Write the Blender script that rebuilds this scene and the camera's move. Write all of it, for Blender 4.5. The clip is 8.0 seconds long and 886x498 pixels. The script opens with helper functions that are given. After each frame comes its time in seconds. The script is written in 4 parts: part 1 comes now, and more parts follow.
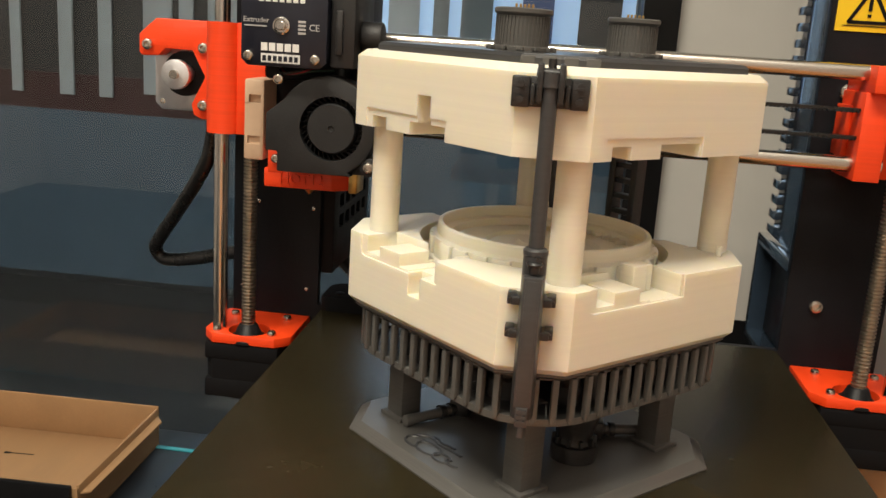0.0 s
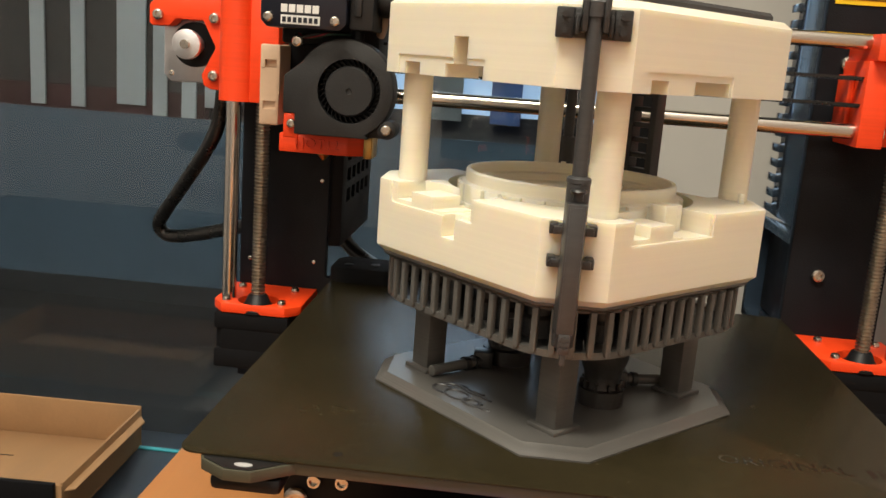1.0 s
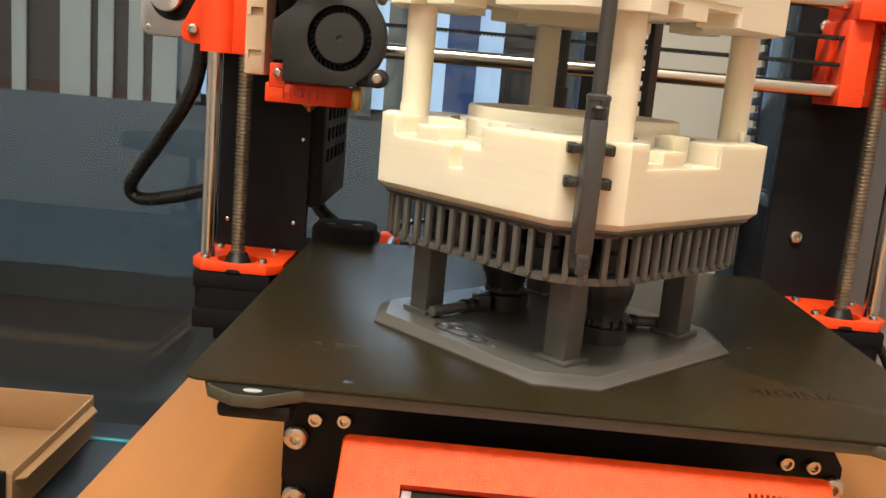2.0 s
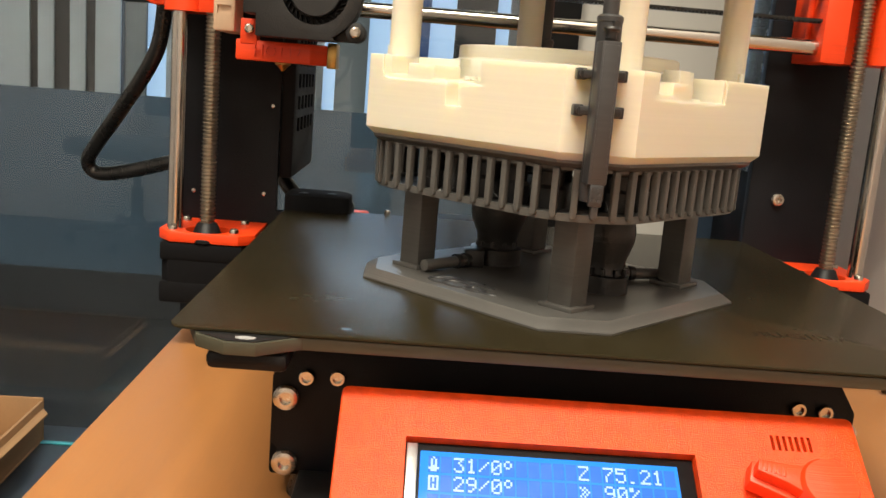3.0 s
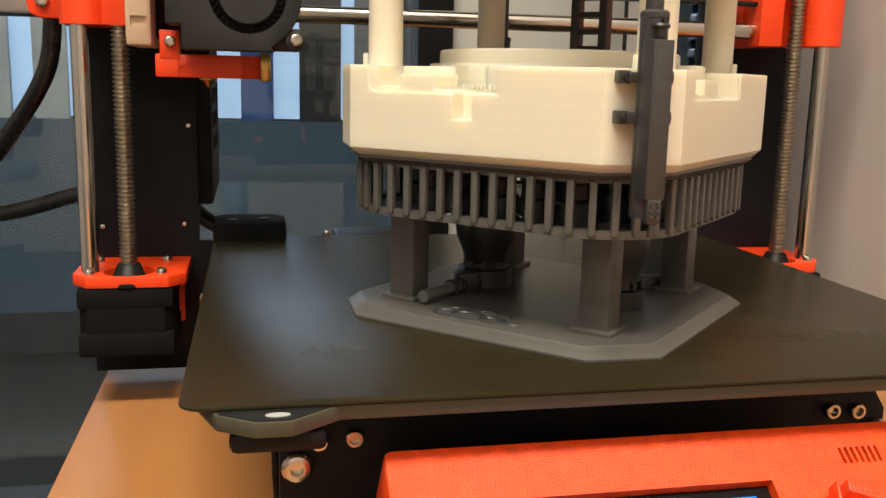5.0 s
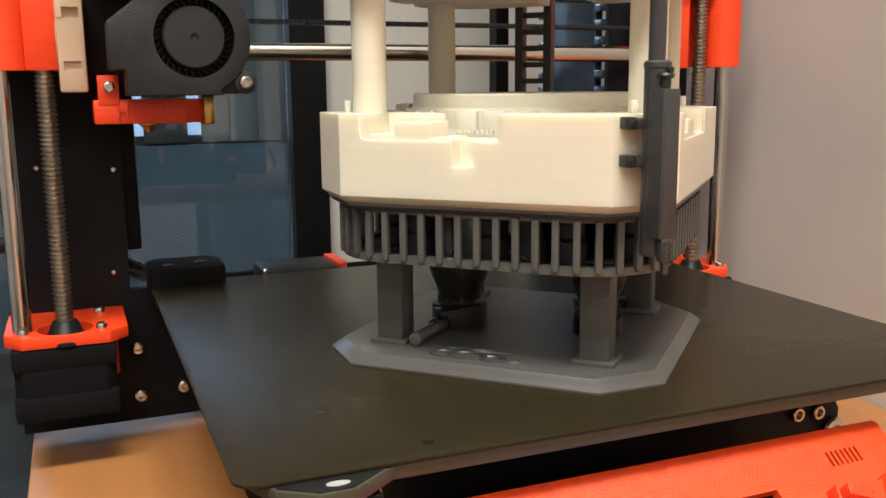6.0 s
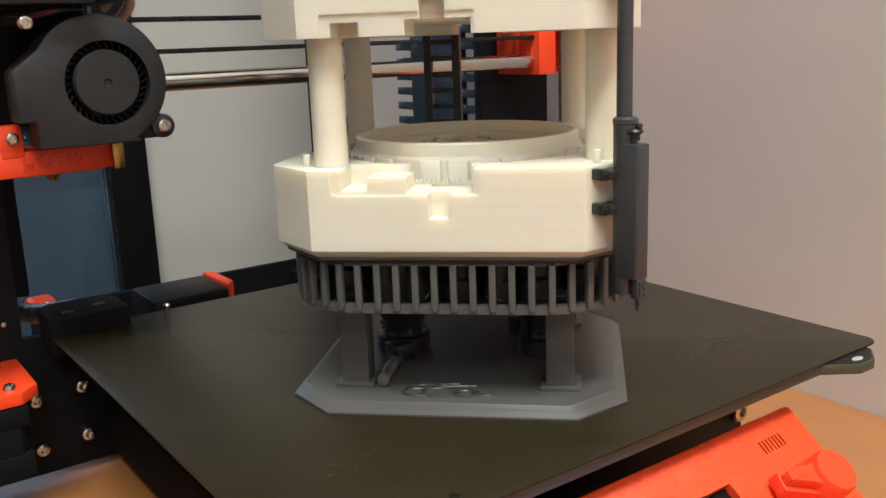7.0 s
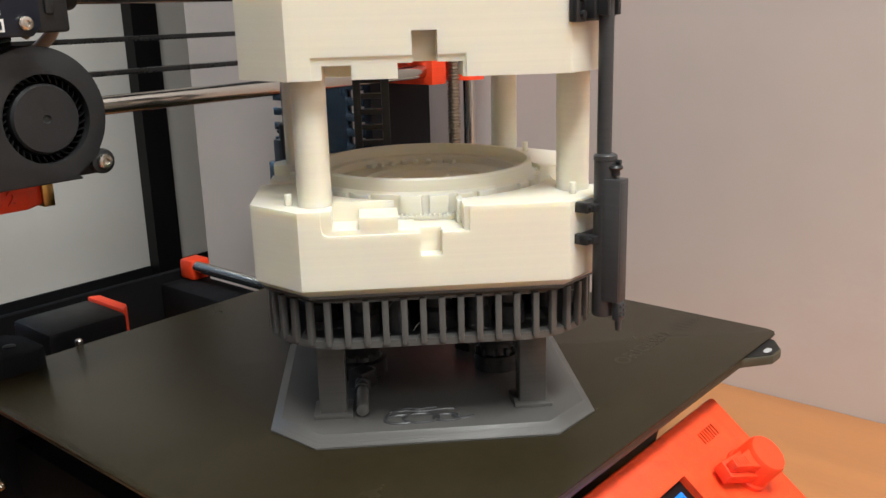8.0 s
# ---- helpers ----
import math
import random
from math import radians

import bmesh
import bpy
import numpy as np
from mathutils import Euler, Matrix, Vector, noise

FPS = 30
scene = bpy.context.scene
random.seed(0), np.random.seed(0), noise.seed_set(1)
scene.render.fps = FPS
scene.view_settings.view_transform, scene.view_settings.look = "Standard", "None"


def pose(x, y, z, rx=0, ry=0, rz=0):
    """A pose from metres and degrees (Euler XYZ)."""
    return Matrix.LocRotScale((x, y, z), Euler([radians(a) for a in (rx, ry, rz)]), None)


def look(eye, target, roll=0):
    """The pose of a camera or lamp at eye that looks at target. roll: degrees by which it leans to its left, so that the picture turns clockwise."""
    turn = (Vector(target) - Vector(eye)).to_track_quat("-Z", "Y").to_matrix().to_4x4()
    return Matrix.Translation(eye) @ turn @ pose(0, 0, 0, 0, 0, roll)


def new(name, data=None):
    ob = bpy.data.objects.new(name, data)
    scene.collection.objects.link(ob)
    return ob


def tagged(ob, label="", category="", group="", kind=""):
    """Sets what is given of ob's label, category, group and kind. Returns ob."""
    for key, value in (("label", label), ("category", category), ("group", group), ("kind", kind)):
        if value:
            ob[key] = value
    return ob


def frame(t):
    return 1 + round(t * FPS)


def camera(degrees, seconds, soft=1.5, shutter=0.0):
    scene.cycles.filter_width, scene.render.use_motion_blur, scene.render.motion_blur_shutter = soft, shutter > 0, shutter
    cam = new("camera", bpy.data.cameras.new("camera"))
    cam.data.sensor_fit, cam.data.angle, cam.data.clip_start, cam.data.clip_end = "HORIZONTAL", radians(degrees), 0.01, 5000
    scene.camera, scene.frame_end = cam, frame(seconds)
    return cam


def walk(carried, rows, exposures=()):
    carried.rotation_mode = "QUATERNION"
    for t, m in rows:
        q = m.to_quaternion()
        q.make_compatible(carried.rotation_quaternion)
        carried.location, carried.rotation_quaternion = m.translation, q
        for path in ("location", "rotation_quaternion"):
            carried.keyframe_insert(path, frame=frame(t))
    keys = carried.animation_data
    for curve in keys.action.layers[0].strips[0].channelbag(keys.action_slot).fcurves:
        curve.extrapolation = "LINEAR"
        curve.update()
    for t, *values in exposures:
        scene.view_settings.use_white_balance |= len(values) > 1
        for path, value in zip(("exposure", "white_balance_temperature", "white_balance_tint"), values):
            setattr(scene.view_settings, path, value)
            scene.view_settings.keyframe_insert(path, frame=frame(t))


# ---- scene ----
cam = camera(52.2, 8.0)
PATH = [
    (0, (-0.005, -0.372, 0.231), (-0.223, 1.562, -0.228), 3.8),
    (0.5, (-0.015, -0.379, 0.218), (-0.206, 1.565, -0.212), 3.9),
    (1, (-0.025, -0.384, 0.204), (-0.178, 1.566, -0.211), 4.2),
    (1.5, (-0.033, -0.387, 0.189), (-0.137, 1.57, -0.214), 4.7),
    (2, (-0.045, -0.386, 0.175), (-0.077, 1.575, -0.215), 5.1),
    (3.5, (-0.067, -0.363, 0.145), (0.07, 1.599, -0.216), 4.2),
    (4, (-0.078, -0.352, 0.145), (0.134, 1.603, -0.222), 3.7),
    (5.5, (-0.13, -0.325, 0.158), (0.427, 1.563, -0.196), 0.3),
    (6, (-0.155, -0.319, 0.165), (0.583, 1.506, -0.188), -0.5),
    (6.5, (-0.18, -0.309, 0.181), (0.75, 1.414, -0.227), -1.8),
    (7, (-0.208, -0.294, 0.196), (0.931, 1.286, -0.258), -2.1),
    (7.5, (-0.235, -0.271, 0.208), (1.102, 1.133, -0.28), -1.8),
    (8, (-0.256, -0.255, 0.218), (1.207, 1.006, -0.301), -1.6),
]
walk(cam, [(t, look(eye, target, roll)) for t, eye, target, roll in PATH],
     exposures=[(0, -0.24, 6250, 9), (0.5, -0.24, 6200, 9), (1.0, -0.12, 6250, 9), (2.0, 0.14, 6350, 9), (4.0, 0.16, 6350, 9), (5.5, -0.06, 6350, 9), (6.0, 0.04, 5800, 9), (6.5, -0.07, 5650, 9), (7.0, -0.08, 5450, 9), (8.0, -0.05, 5350, 9)])

# ---------- world, lights, exposure ----------
world = bpy.data.worlds.new("world")
scene.world = world
world.use_nodes = True
world.node_tree.nodes["Background"].inputs[0].default_value = (0.55, 0.68, 0.9, 1)
world.node_tree.nodes["Background"].inputs[1].default_value = 0.25


def area(name, eye, target, sx, sy, power, color):
    d = bpy.data.lights.new(name, "AREA")
    d.shape, d.size, d.size_y, d.energy, d.color = "RECTANGLE", sx, sy, power, color
    ob = new(name, d)
    ob.matrix_world = look(eye, target)
    return ob


area("ceiling_panel_light", (-0.42, -0.78, 1.84), (-0.42, -0.78, 0), 1.2, 0.3, 60, (1.0, 0.90, 0.72))
area("ceiling_panel_light_rear", (-0.9, -2.2, 1.84), (-0.9, -2.2, 0), 1.2, 0.3, 29, (1.0, 0.90, 0.72))
area("window_daylight", (-0.45, 2.55, 0.84), (-0.45, 0.0, 0.4), 0.9, 0.5, 2.6, (0.70, 0.85, 1.0))


# ---------- materials ----------
def mat(name, color, rough=0.5, metal=0.0, var=0.12, scale=40.0, bump=0.0, bscale=300.0, stretch=(1, 1, 1), spec=0.5, sss=0.0, coat=0.0, rvar=0.13, bdist=0.0006):
    m = bpy.data.materials.new(name)
    m.use_nodes = True
    nt = m.node_tree
    b = nt.nodes["Principled BSDF"]
    tc = nt.nodes.new("ShaderNodeTexCoord")
    mp = nt.nodes.new("ShaderNodeMapping")
    mp.inputs["Scale"].default_value = stretch
    nt.links.new(tc.outputs["Object"], mp.inputs["Vector"])
    n1 = nt.nodes.new("ShaderNodeTexNoise")
    n1.inputs["Scale"].default_value, n1.inputs["Detail"].default_value = scale, 5
    n2 = nt.nodes.new("ShaderNodeTexNoise")
    n2.inputs["Scale"].default_value, n2.inputs["Detail"].default_value = scale * 9, 3
    add = nt.nodes.new("ShaderNodeMath")
    add.operation = "MULTIPLY_ADD"
    add.inputs[1].default_value = 0.4
    ramp = nt.nodes.new("ShaderNodeValToRGB")
    ramp.color_ramp.elements[0].position, ramp.color_ramp.elements[1].position = 0.45, 0.95
    lo = [c * (1 - var) for c in color]
    hi = [min(1, c * (1 + var)) for c in color]
    ramp.color_ramp.elements[0].color, ramp.color_ramp.elements[1].color = (*lo, 1), (*hi, 1)
    for n in (n1, n2):
        nt.links.new(mp.outputs[0], n.inputs["Vector"])
    nt.links.new(n2.outputs["Fac"], add.inputs[0])
    nt.links.new(n1.outputs["Fac"], add.inputs[2])
    nt.links.new(add.outputs[0], ramp.inputs[0])
    nt.links.new(ramp.outputs[0], b.inputs["Base Color"])
    rr = nt.nodes.new("ShaderNodeMapRange")
    rr.inputs["From Min"].default_value, rr.inputs["From Max"].default_value = 0.4, 1.0
    rr.inputs["To Min"].default_value, rr.inputs["To Max"].default_value = max(0.02, rough * (1 - rvar)), min(1, rough * (1 + rvar))
    nt.links.new(add.outputs[0], rr.inputs["Value"])
    nt.links.new(rr.outputs[0], b.inputs["Roughness"])
    b.inputs["Metallic"].default_value = metal
    b.inputs["Specular IOR Level"].default_value = spec
    b.inputs["Coat Weight"].default_value = coat
    if sss:
        b.inputs["Subsurface Weight"].default_value = sss
        b.inputs["Subsurface Radius"].default_value = (0.006, 0.005, 0.0032)
        b.inputs["Subsurface Scale"].default_value = 1.0
    if bump:
        n3 = nt.nodes.new("ShaderNodeTexNoise")
        n3.inputs["Scale"].default_value, n3.inputs["Detail"].default_value = bscale, 4
        nt.links.new(mp.outputs[0], n3.inputs["Vector"])
        bp = nt.nodes.new("ShaderNodeBump")
        bp.inputs["Strength"].default_value, bp.inputs["Distance"].default_value = bump, bdist
        nt.links.new(n3.outputs["Fac"], bp.inputs["Height"])
        nt.links.new(bp.outputs[0], b.inputs["Normal"])
    return m


LAYERS = (0.06, 0.06, 16.0)
CREAM = mat("cream_filament", (0.775, 0.735, 0.610), 0.45, var=0.025, scale=60, bump=0.04, bscale=190, stretch=LAYERS, sss=0.7)
GREY = mat("grey_filament", (0.088, 0.085, 0.080), 0.33, var=0.12, scale=60, bump=0.14, bscale=190, stretch=LAYERS)
GREYP = mat("mid_grey_filament", (0.044, 0.044, 0.046), 0.34, var=0.1, scale=60, bump=0.12, bscale=190, stretch=LAYERS)
# Base lowered to deepen the shade among the pumps and inside the grille.
GREYD = mat("darkened_grey_filament", (0.020, 0.020, 0.021), 0.34, var=0.10, scale=60, bump=0.3, bscale=190, stretch=LAYERS)
GLOSSG = mat("glossy_grey_filament", (0.040, 0.040, 0.042), 0.36, var=0.1, scale=60)
STRING = mat("filament_strings", (0.20, 0.20, 0.19), 0.35)
ORANGE = mat("orange_filament", (0.88, 0.060, 0.007), 0.42, var=0.06, scale=70, bump=0.2, bscale=190, stretch=LAYERS)
ORANGE_T = mat("orange_textured_filament", (0.88, 0.070, 0.006), 0.36, var=0.22, scale=260, bump=0.6, bscale=2200)
BLACKP = mat("black_powder_coat", (0.006, 0.0065, 0.009), 0.5, var=0.15, scale=60, bump=0.3, bscale=1500, spec=0.2)
BLACKM = mat("black_plastic", (0.007, 0.007, 0.008), 0.42, var=0.15, scale=80, bump=0.15, bscale=800, spec=0.2)
FANB = mat("matt_black_plastic", (0.014, 0.014, 0.015), 0.5, var=0.12, scale=80, bump=0.2, bscale=1200)
BLACKR = mat("matt_black_anodised", (0.005, 0.005, 0.006), 0.85, var=0.15, scale=60, spec=0.15)
NAVY = mat("dark_motor_plate", (0.010, 0.012, 0.022), 0.35, var=0.15, scale=90)
BEIGE = mat("beige_fan_plastic", (0.62, 0.44, 0.30), 0.45, var=0.05, scale=60)
STEEL = mat("polished_steel", (0.62, 0.60, 0.57), 0.16, 1.0, var=0.06, scale=60, stretch=(1, 1, 0.1))
STEELX = mat("polished_steel_rod", (0.62, 0.59, 0.54), 0.18, 1.0, var=0.06, scale=60, stretch=(0.1, 1, 1))
SCREW = mat("lead_screw_steel", (0.42, 0.37, 0.30), 0.32, 1.0, var=0.12, scale=80)
BOLT = mat("zinc_bolt", (0.62, 0.58, 0.52), 0.25, 1.0, var=0.12, scale=400)
SOCKET = mat("bolt_socket_shadow_steel", (0.05, 0.05, 0.05), 0.5, 0.6)
ALU = mat("brushed_aluminium", (0.72, 0.73, 0.75), 0.30, 1.0, var=0.08, scale=50, bump=0.2, bscale=400, stretch=(0.05, 1, 1))
POLALU = mat("turned_aluminium", (0.86, 0.88, 0.92), 0.40, 1.0, var=0.06, scale=50)
BRASS = mat("brass", (0.55, 0.36, 0.12), 0.3, 1.0, var=0.12, scale=200)
SHEET = mat("powder_coated_spring_steel", (0.0245, 0.0197, 0.0098), 0.27, 0.0, var=0.16, scale=22, bump=0.12, bscale=3500, spec=0.18, rvar=0.02)
PCBEDGE = mat("heated_bed_laminate", (0.054, 0.052, 0.034), 0.5, var=0.12, scale=60)
PCB = mat("black_solder_mask", (0.008, 0.008, 0.008), 0.5, var=0.1, scale=60)
WHITE = mat("white_print", (0.72, 0.72, 0.70), 0.5, var=0.04, scale=200)
GREYPRINT = mat("pale_grey_print", (0.42, 0.42, 0.42), 0.5, var=0.05)
FAINT = mat("faint_dark_print", (0.016, 0.0130, 0.0082), 0.27, var=0.1)
RUBBER = mat("black_cable_sleeve", (0.010, 0.010, 0.010), 0.28, var=0.1, scale=80, bump=0.3, bscale=700)
WALLP = mat("painted_plaster", (0.60, 0.535, 0.495), 0.7, var=0.05, scale=3.0, bump=0.22, bscale=55, bdist=0.0016)
_nt = WALLP.node_tree
_bp = [n for n in _nt.nodes if n.type == "BUMP"][0]
_old = _bp.inputs["Height"].links[0].from_socket
_mask = _nt.nodes.new("ShaderNodeTexNoise")
_mask.inputs["Scale"].default_value, _mask.inputs["Detail"].default_value = 7.0, 2
_nt.links.new(_nt.nodes["Mapping"].outputs[0], _mask.inputs["Vector"])
_rg = _nt.nodes.new("ShaderNodeMapRange")
_rg.inputs["From Min"].default_value, _rg.inputs["From Max"].default_value = 0.54, 0.66
_rg.inputs["To Min"].default_value, _rg.inputs["To Max"].default_value = 0.12, 1.6
_nt.links.new(_mask.outputs["Fac"], _rg.inputs["Value"])
_mul = _nt.nodes.new("ShaderNodeMath")
_mul.operation = "MULTIPLY"
_nt.links.new(_old, _mul.inputs[0])
_nt.links.new(_rg.outputs[0], _mul.inputs[1])
_nt.links.new(_mul.outputs[0], _bp.inputs["Height"])
PANEL = mat("white_wall_panel", (0.58, 0.56, 0.52), 0.6, var=0.03, scale=4.0, bump=0.05, bscale=80)
CEIL = mat("ceiling_paint", (0.78, 0.77, 0.74), 0.8, var=0.03, scale=5)
FLOORM = mat("grey_carpet", (0.036, 0.037, 0.040), 0.9, var=0.3, scale=40, bump=0.6, bscale=500)
POST = mat("black_aluminium_frame", (0.004, 0.004, 0.0045), 0.4, var=0.1, scale=30, spec=0.25)
SLOT = mat("glossy_navy_trunking", (0.030, 0.046, 0.070), 0.16, 0.0, spec=1.0, coat=1.0, var=0.08, scale=40)
YELLOW = mat("yellow_sticker", (0.80, 0.55, 0.01), 0.45, var=0.04, scale=100)
CARD = mat("kraft_cardboard", (0.36, 0.205, 0.095), 0.8, var=0.08, scale=25, bump=0.3, bscale=250, stretch=(1, 0.15, 1))
DARKBLUE = mat("dark_blue_lacquer", (0.010, 0.014, 0.020), 0.3, var=0.1, scale=20)
TEAL = mat("teal_edge_strip", (0.03, 0.30, 0.36), 0.4, var=0.05)
REDP = mat("red_fabric", (0.35, 0.03, 0.05), 0.8, var=0.1, scale=20)
MAROON = mat("dark_maroon_band", (0.045, 0.010, 0.014), 0.4, var=0.1, scale=8)
BLUEP = mat("blue_board", (0.05, 0.12, 0.35), 0.6, var=0.1, scale=20)
PALE = mat("pale_blind_slat", (0.50, 0.55, 0.60), 0.6, var=0.06, scale=6)
GREYL = mat("grey_blue_slat", (0.20, 0.23, 0.26), 0.6, var=0.06, scale=6)
OCHRE = mat("ochre_frame", (0.30, 0.19, 0.08), 0.5, var=0.1, scale=10)
GREYB = mat("grey_cabinet", (0.036, 0.037, 0.042), 0.6, var=0.08, scale=6)


def wood():
    m = mat("beech_laminate", (0.46, 0.198, 0.063), 0.34, var=0.10, scale=6, bump=0.06, bscale=60, stretch=(9, 0.7, 9))
    return m


WOOD = wood()


def glass(name, color, rough, ior=1.5, film=0.0):
    m = bpy.data.materials.new(name)
    m.use_nodes = True
    nt = m.node_tree
    b = nt.nodes["Principled BSDF"]
    b.inputs["Base Color"].default_value = (*color, 1)
    b.inputs["Roughness"].default_value = rough
    b.inputs["Transmission Weight"].default_value = 1.0
    b.inputs["IOR"].default_value = ior
    return m


GLASS = glass("partition_glass", (0.86, 0.93, 0.96), 0.0)
FILM = mat("frosted_film", (0.031, 0.046, 0.065), 0.07, var=0.10, scale=2.5)
LCDM = bpy.data.materials.new("blue_backlit_lcd")
LCDM.use_nodes = True
_b = LCDM.node_tree.nodes["Principled BSDF"]
_b.inputs["Base Color"].default_value = (0.01, 0.05, 0.25, 1)
_b.inputs["Roughness"].default_value = 0.15
_b.inputs["Emission Color"].default_value = (0.03, 0.30, 1.0, 1)
_b.inputs["Emission Strength"].default_value = 1.0
LCDC = LCDM.copy()
LCDC.name = "dim_lcd_cell"
LCDC.node_tree.nodes["Principled BSDF"].inputs["Emission Color"].default_value = (0.01, 0.14, 0.80, 1)
LCDT = LCDM.copy()
LCDT.name = "white_lcd_character"
LCDT.node_tree.nodes["Principled BSDF"].inputs["Emission Color"].default_value = (0.62, 0.85, 1.0, 1)


# ---------- mesh helpers ----------
def add(bm, tmp, m=None):
    if m is not None:
        tmp.transform(m)
    me = bpy.data.meshes.new("tmp")
    tmp.to_mesh(me)
    tmp.free()
    bm.from_mesh(me)
    bpy.data.meshes.remove(me)
    return bm


def box(bm, lo, hi, bev=0.0, m=None, seg=2):
    t = bmesh.new()
    bmesh.ops.create_cube(t, size=1)
    s = [hi[i] - lo[i] for i in range(3)]
    c = [(hi[i] + lo[i]) / 2 for i in range(3)]
    t.transform(Matrix.Translation(c) @ Matrix.Diagonal((*s, 1)))
    if bev:
        bmesh.ops.bevel(t, geom=t.edges[:], offset=bev, segments=seg, profile=0.5, affect="EDGES")
    return add(bm, t, m)


def cyl(bm, p, q, r, r2=None, n=24, bev=0.0, m=None):
    p, q = Vector(p), Vector(q)
    t = bmesh.new()
    bmesh.ops.create_cone(t, cap_ends=True, segments=n, radius1=r, radius2=r if r2 is None else r2, depth=(q - p).length)
    if bev:
        bmesh.ops.bevel(t, geom=[e for e in t.edges if all(len(f.verts) > 4 or True for f in e.link_faces) and any(len(f.verts) == n for f in e.link_faces)], offset=bev, segments=2, profile=0.5, affect="EDGES")
    for f in t.faces:
        f.smooth = len(f.verts) == 4
    rot = (q - p).to_track_quat("Z", "Y").to_matrix().to_4x4()
    t.transform(Matrix.Translation((p + q) / 2) @ rot)
    return add(bm, t, m)


def lathe(bm, prof, c=(0, 0, 0), n=32, m=None, close=False):
    t = bmesh.new()
    rings = []
    for r, z in prof:
        rings.append([t.verts.new((c[0] + r * math.cos(2 * math.pi * i / n), c[1] + r * math.sin(2 * math.pi * i / n), c[2] + z)) for i in range(n)])
    if close:
        rings.append(rings[0])
    for a, b in zip(rings, rings[1:]):
        for i in range(n):
            f = t.faces.new((a[i], a[(i + 1) % n], b[(i + 1) % n], b[i]))
            f.smooth = True
    if not close:
        t.faces.new(list(reversed(rings[0])))
        t.faces.new(rings[-1])
    bmesh.ops.recalc_face_normals(t, faces=t.faces[:])
    return add(bm, t, m)


def prism(bm, pts, z0, z1, bev=0.0, m=None, inset_top=0.0, inset_bot=0.0, ht=0.0, hb=0.0):
    """A polygon pulled up from z0 to z1; its rim may slope in towards the top or the bottom."""
    t = bmesh.new()
    cx, cy = sum(p[0] for p in pts) / len(pts), sum(p[1] for p in pts) / len(pts)

    def ring(z, d):
        out = []
        for x, y in pts:
            k = math.hypot(x - cx, y - cy)
            out.append(t.verts.new((cx + (x - cx) * (k - d) / k, cy + (y - cy) * (k - d) / k, z)))
        return out
    rows = []
    if inset_bot:
        rows.append(ring(z0, inset_bot))
        rows.append(ring(z0 + hb, 0))
    else:
        rows.append(ring(z0, 0))
    if inset_top:
        rows.append(ring(z1 - ht, 0))
        rows.append(ring(z1, inset_top))
    else:
        rows.append(ring(z1, 0))
    n = len(pts)
    for a, b in zip(rows, rows[1:]):
        for i in range(n):
            t.faces.new((a[i], a[(i + 1) % n], b[(i + 1) % n], b[i]))
    t.faces.new(list(reversed(rows[0])))
    t.faces.new(rows[-1])
    bmesh.ops.recalc_face_normals(t, faces=t.faces[:])
    if bev:
        bmesh.ops.bevel(t, geom=t.edges[:], offset=bev, segments=2, profile=0.5, affect="EDGES")
    return add(bm, t, m)


def smooth_path(pts, k=6):
    P = [Vector(p) for p in pts]
    P = [P[0] * 2 - P[1]] + P + [P[-1] * 2 - P[-2]]
    out = []
    for i in range(1, len(P) - 2):
        for j in range(k):
            u = j / k
            a, b, c, d = P[i - 1:i + 3]
            out.append(0.5 * ((2 * b) + (c - a) * u + (2 * a - 5 * b + 4 * c - d) * u * u + (3 * b - a - 3 * c + d) * u ** 3))
    return out + [P[-2]]


def tube(bm, pts, r, n=12, k=6):
    Q = smooth_path(pts, k)
    t = bmesh.new()
    rings, up = [], Vector((0.3, 0.2, 1))
    for i, p in enumerate(Q):
        d = (Q[min(i + 1, len(Q) - 1)] - Q[max(i - 1, 0)]).normalized()
        s = d.cross(up).normalized()
        u = s.cross(d)
        up = u
        rings.append([t.verts.new(p + r * (math.cos(2 * math.pi * j / n) * s + math.sin(2 * math.pi * j / n) * u)) for j in range(n)])
    for a, b in zip(rings, rings[1:]):
        for j in range(n):
            f = t.faces.new((a[j], a[(j + 1) % n], b[(j + 1) % n], b[j]))
            f.smooth = True
    t.faces.new(list(reversed(rings[0])))
    t.faces.new(rings[-1])
    bmesh.ops.recalc_face_normals(t, faces=t.faces[:])
    return add(bm, t)


def mesh_of(name, bm, material):
    me = bpy.data.meshes.new(name)
    bm.to_mesh(me)
    bm.free()
    me.materials.append(material)
    me.set_sharp_from_angle(angle=radians(32))
    return me


def thing(name, base, label, category, group=""):
    ob = new(name)
    ob.empty_display_size = 0.02
    ob.location = base
    return tagged(ob, label, category, group)


def part(name, bm, material, parent, label=""):
    ob = new(name, bm if isinstance(bm, bpy.types.Mesh) else mesh_of(name, bm, material))
    ob.parent = parent
    if parent.type == "EMPTY":
        ob.matrix_parent_inverse = Matrix.Translation(-Vector(parent.location))
    return tagged(ob, label)


def solid(name, bm, material, label, category, kind="", group=""):
    ob = new(name, mesh_of(name, bm, material))
    return tagged(ob, label, category, group, kind)


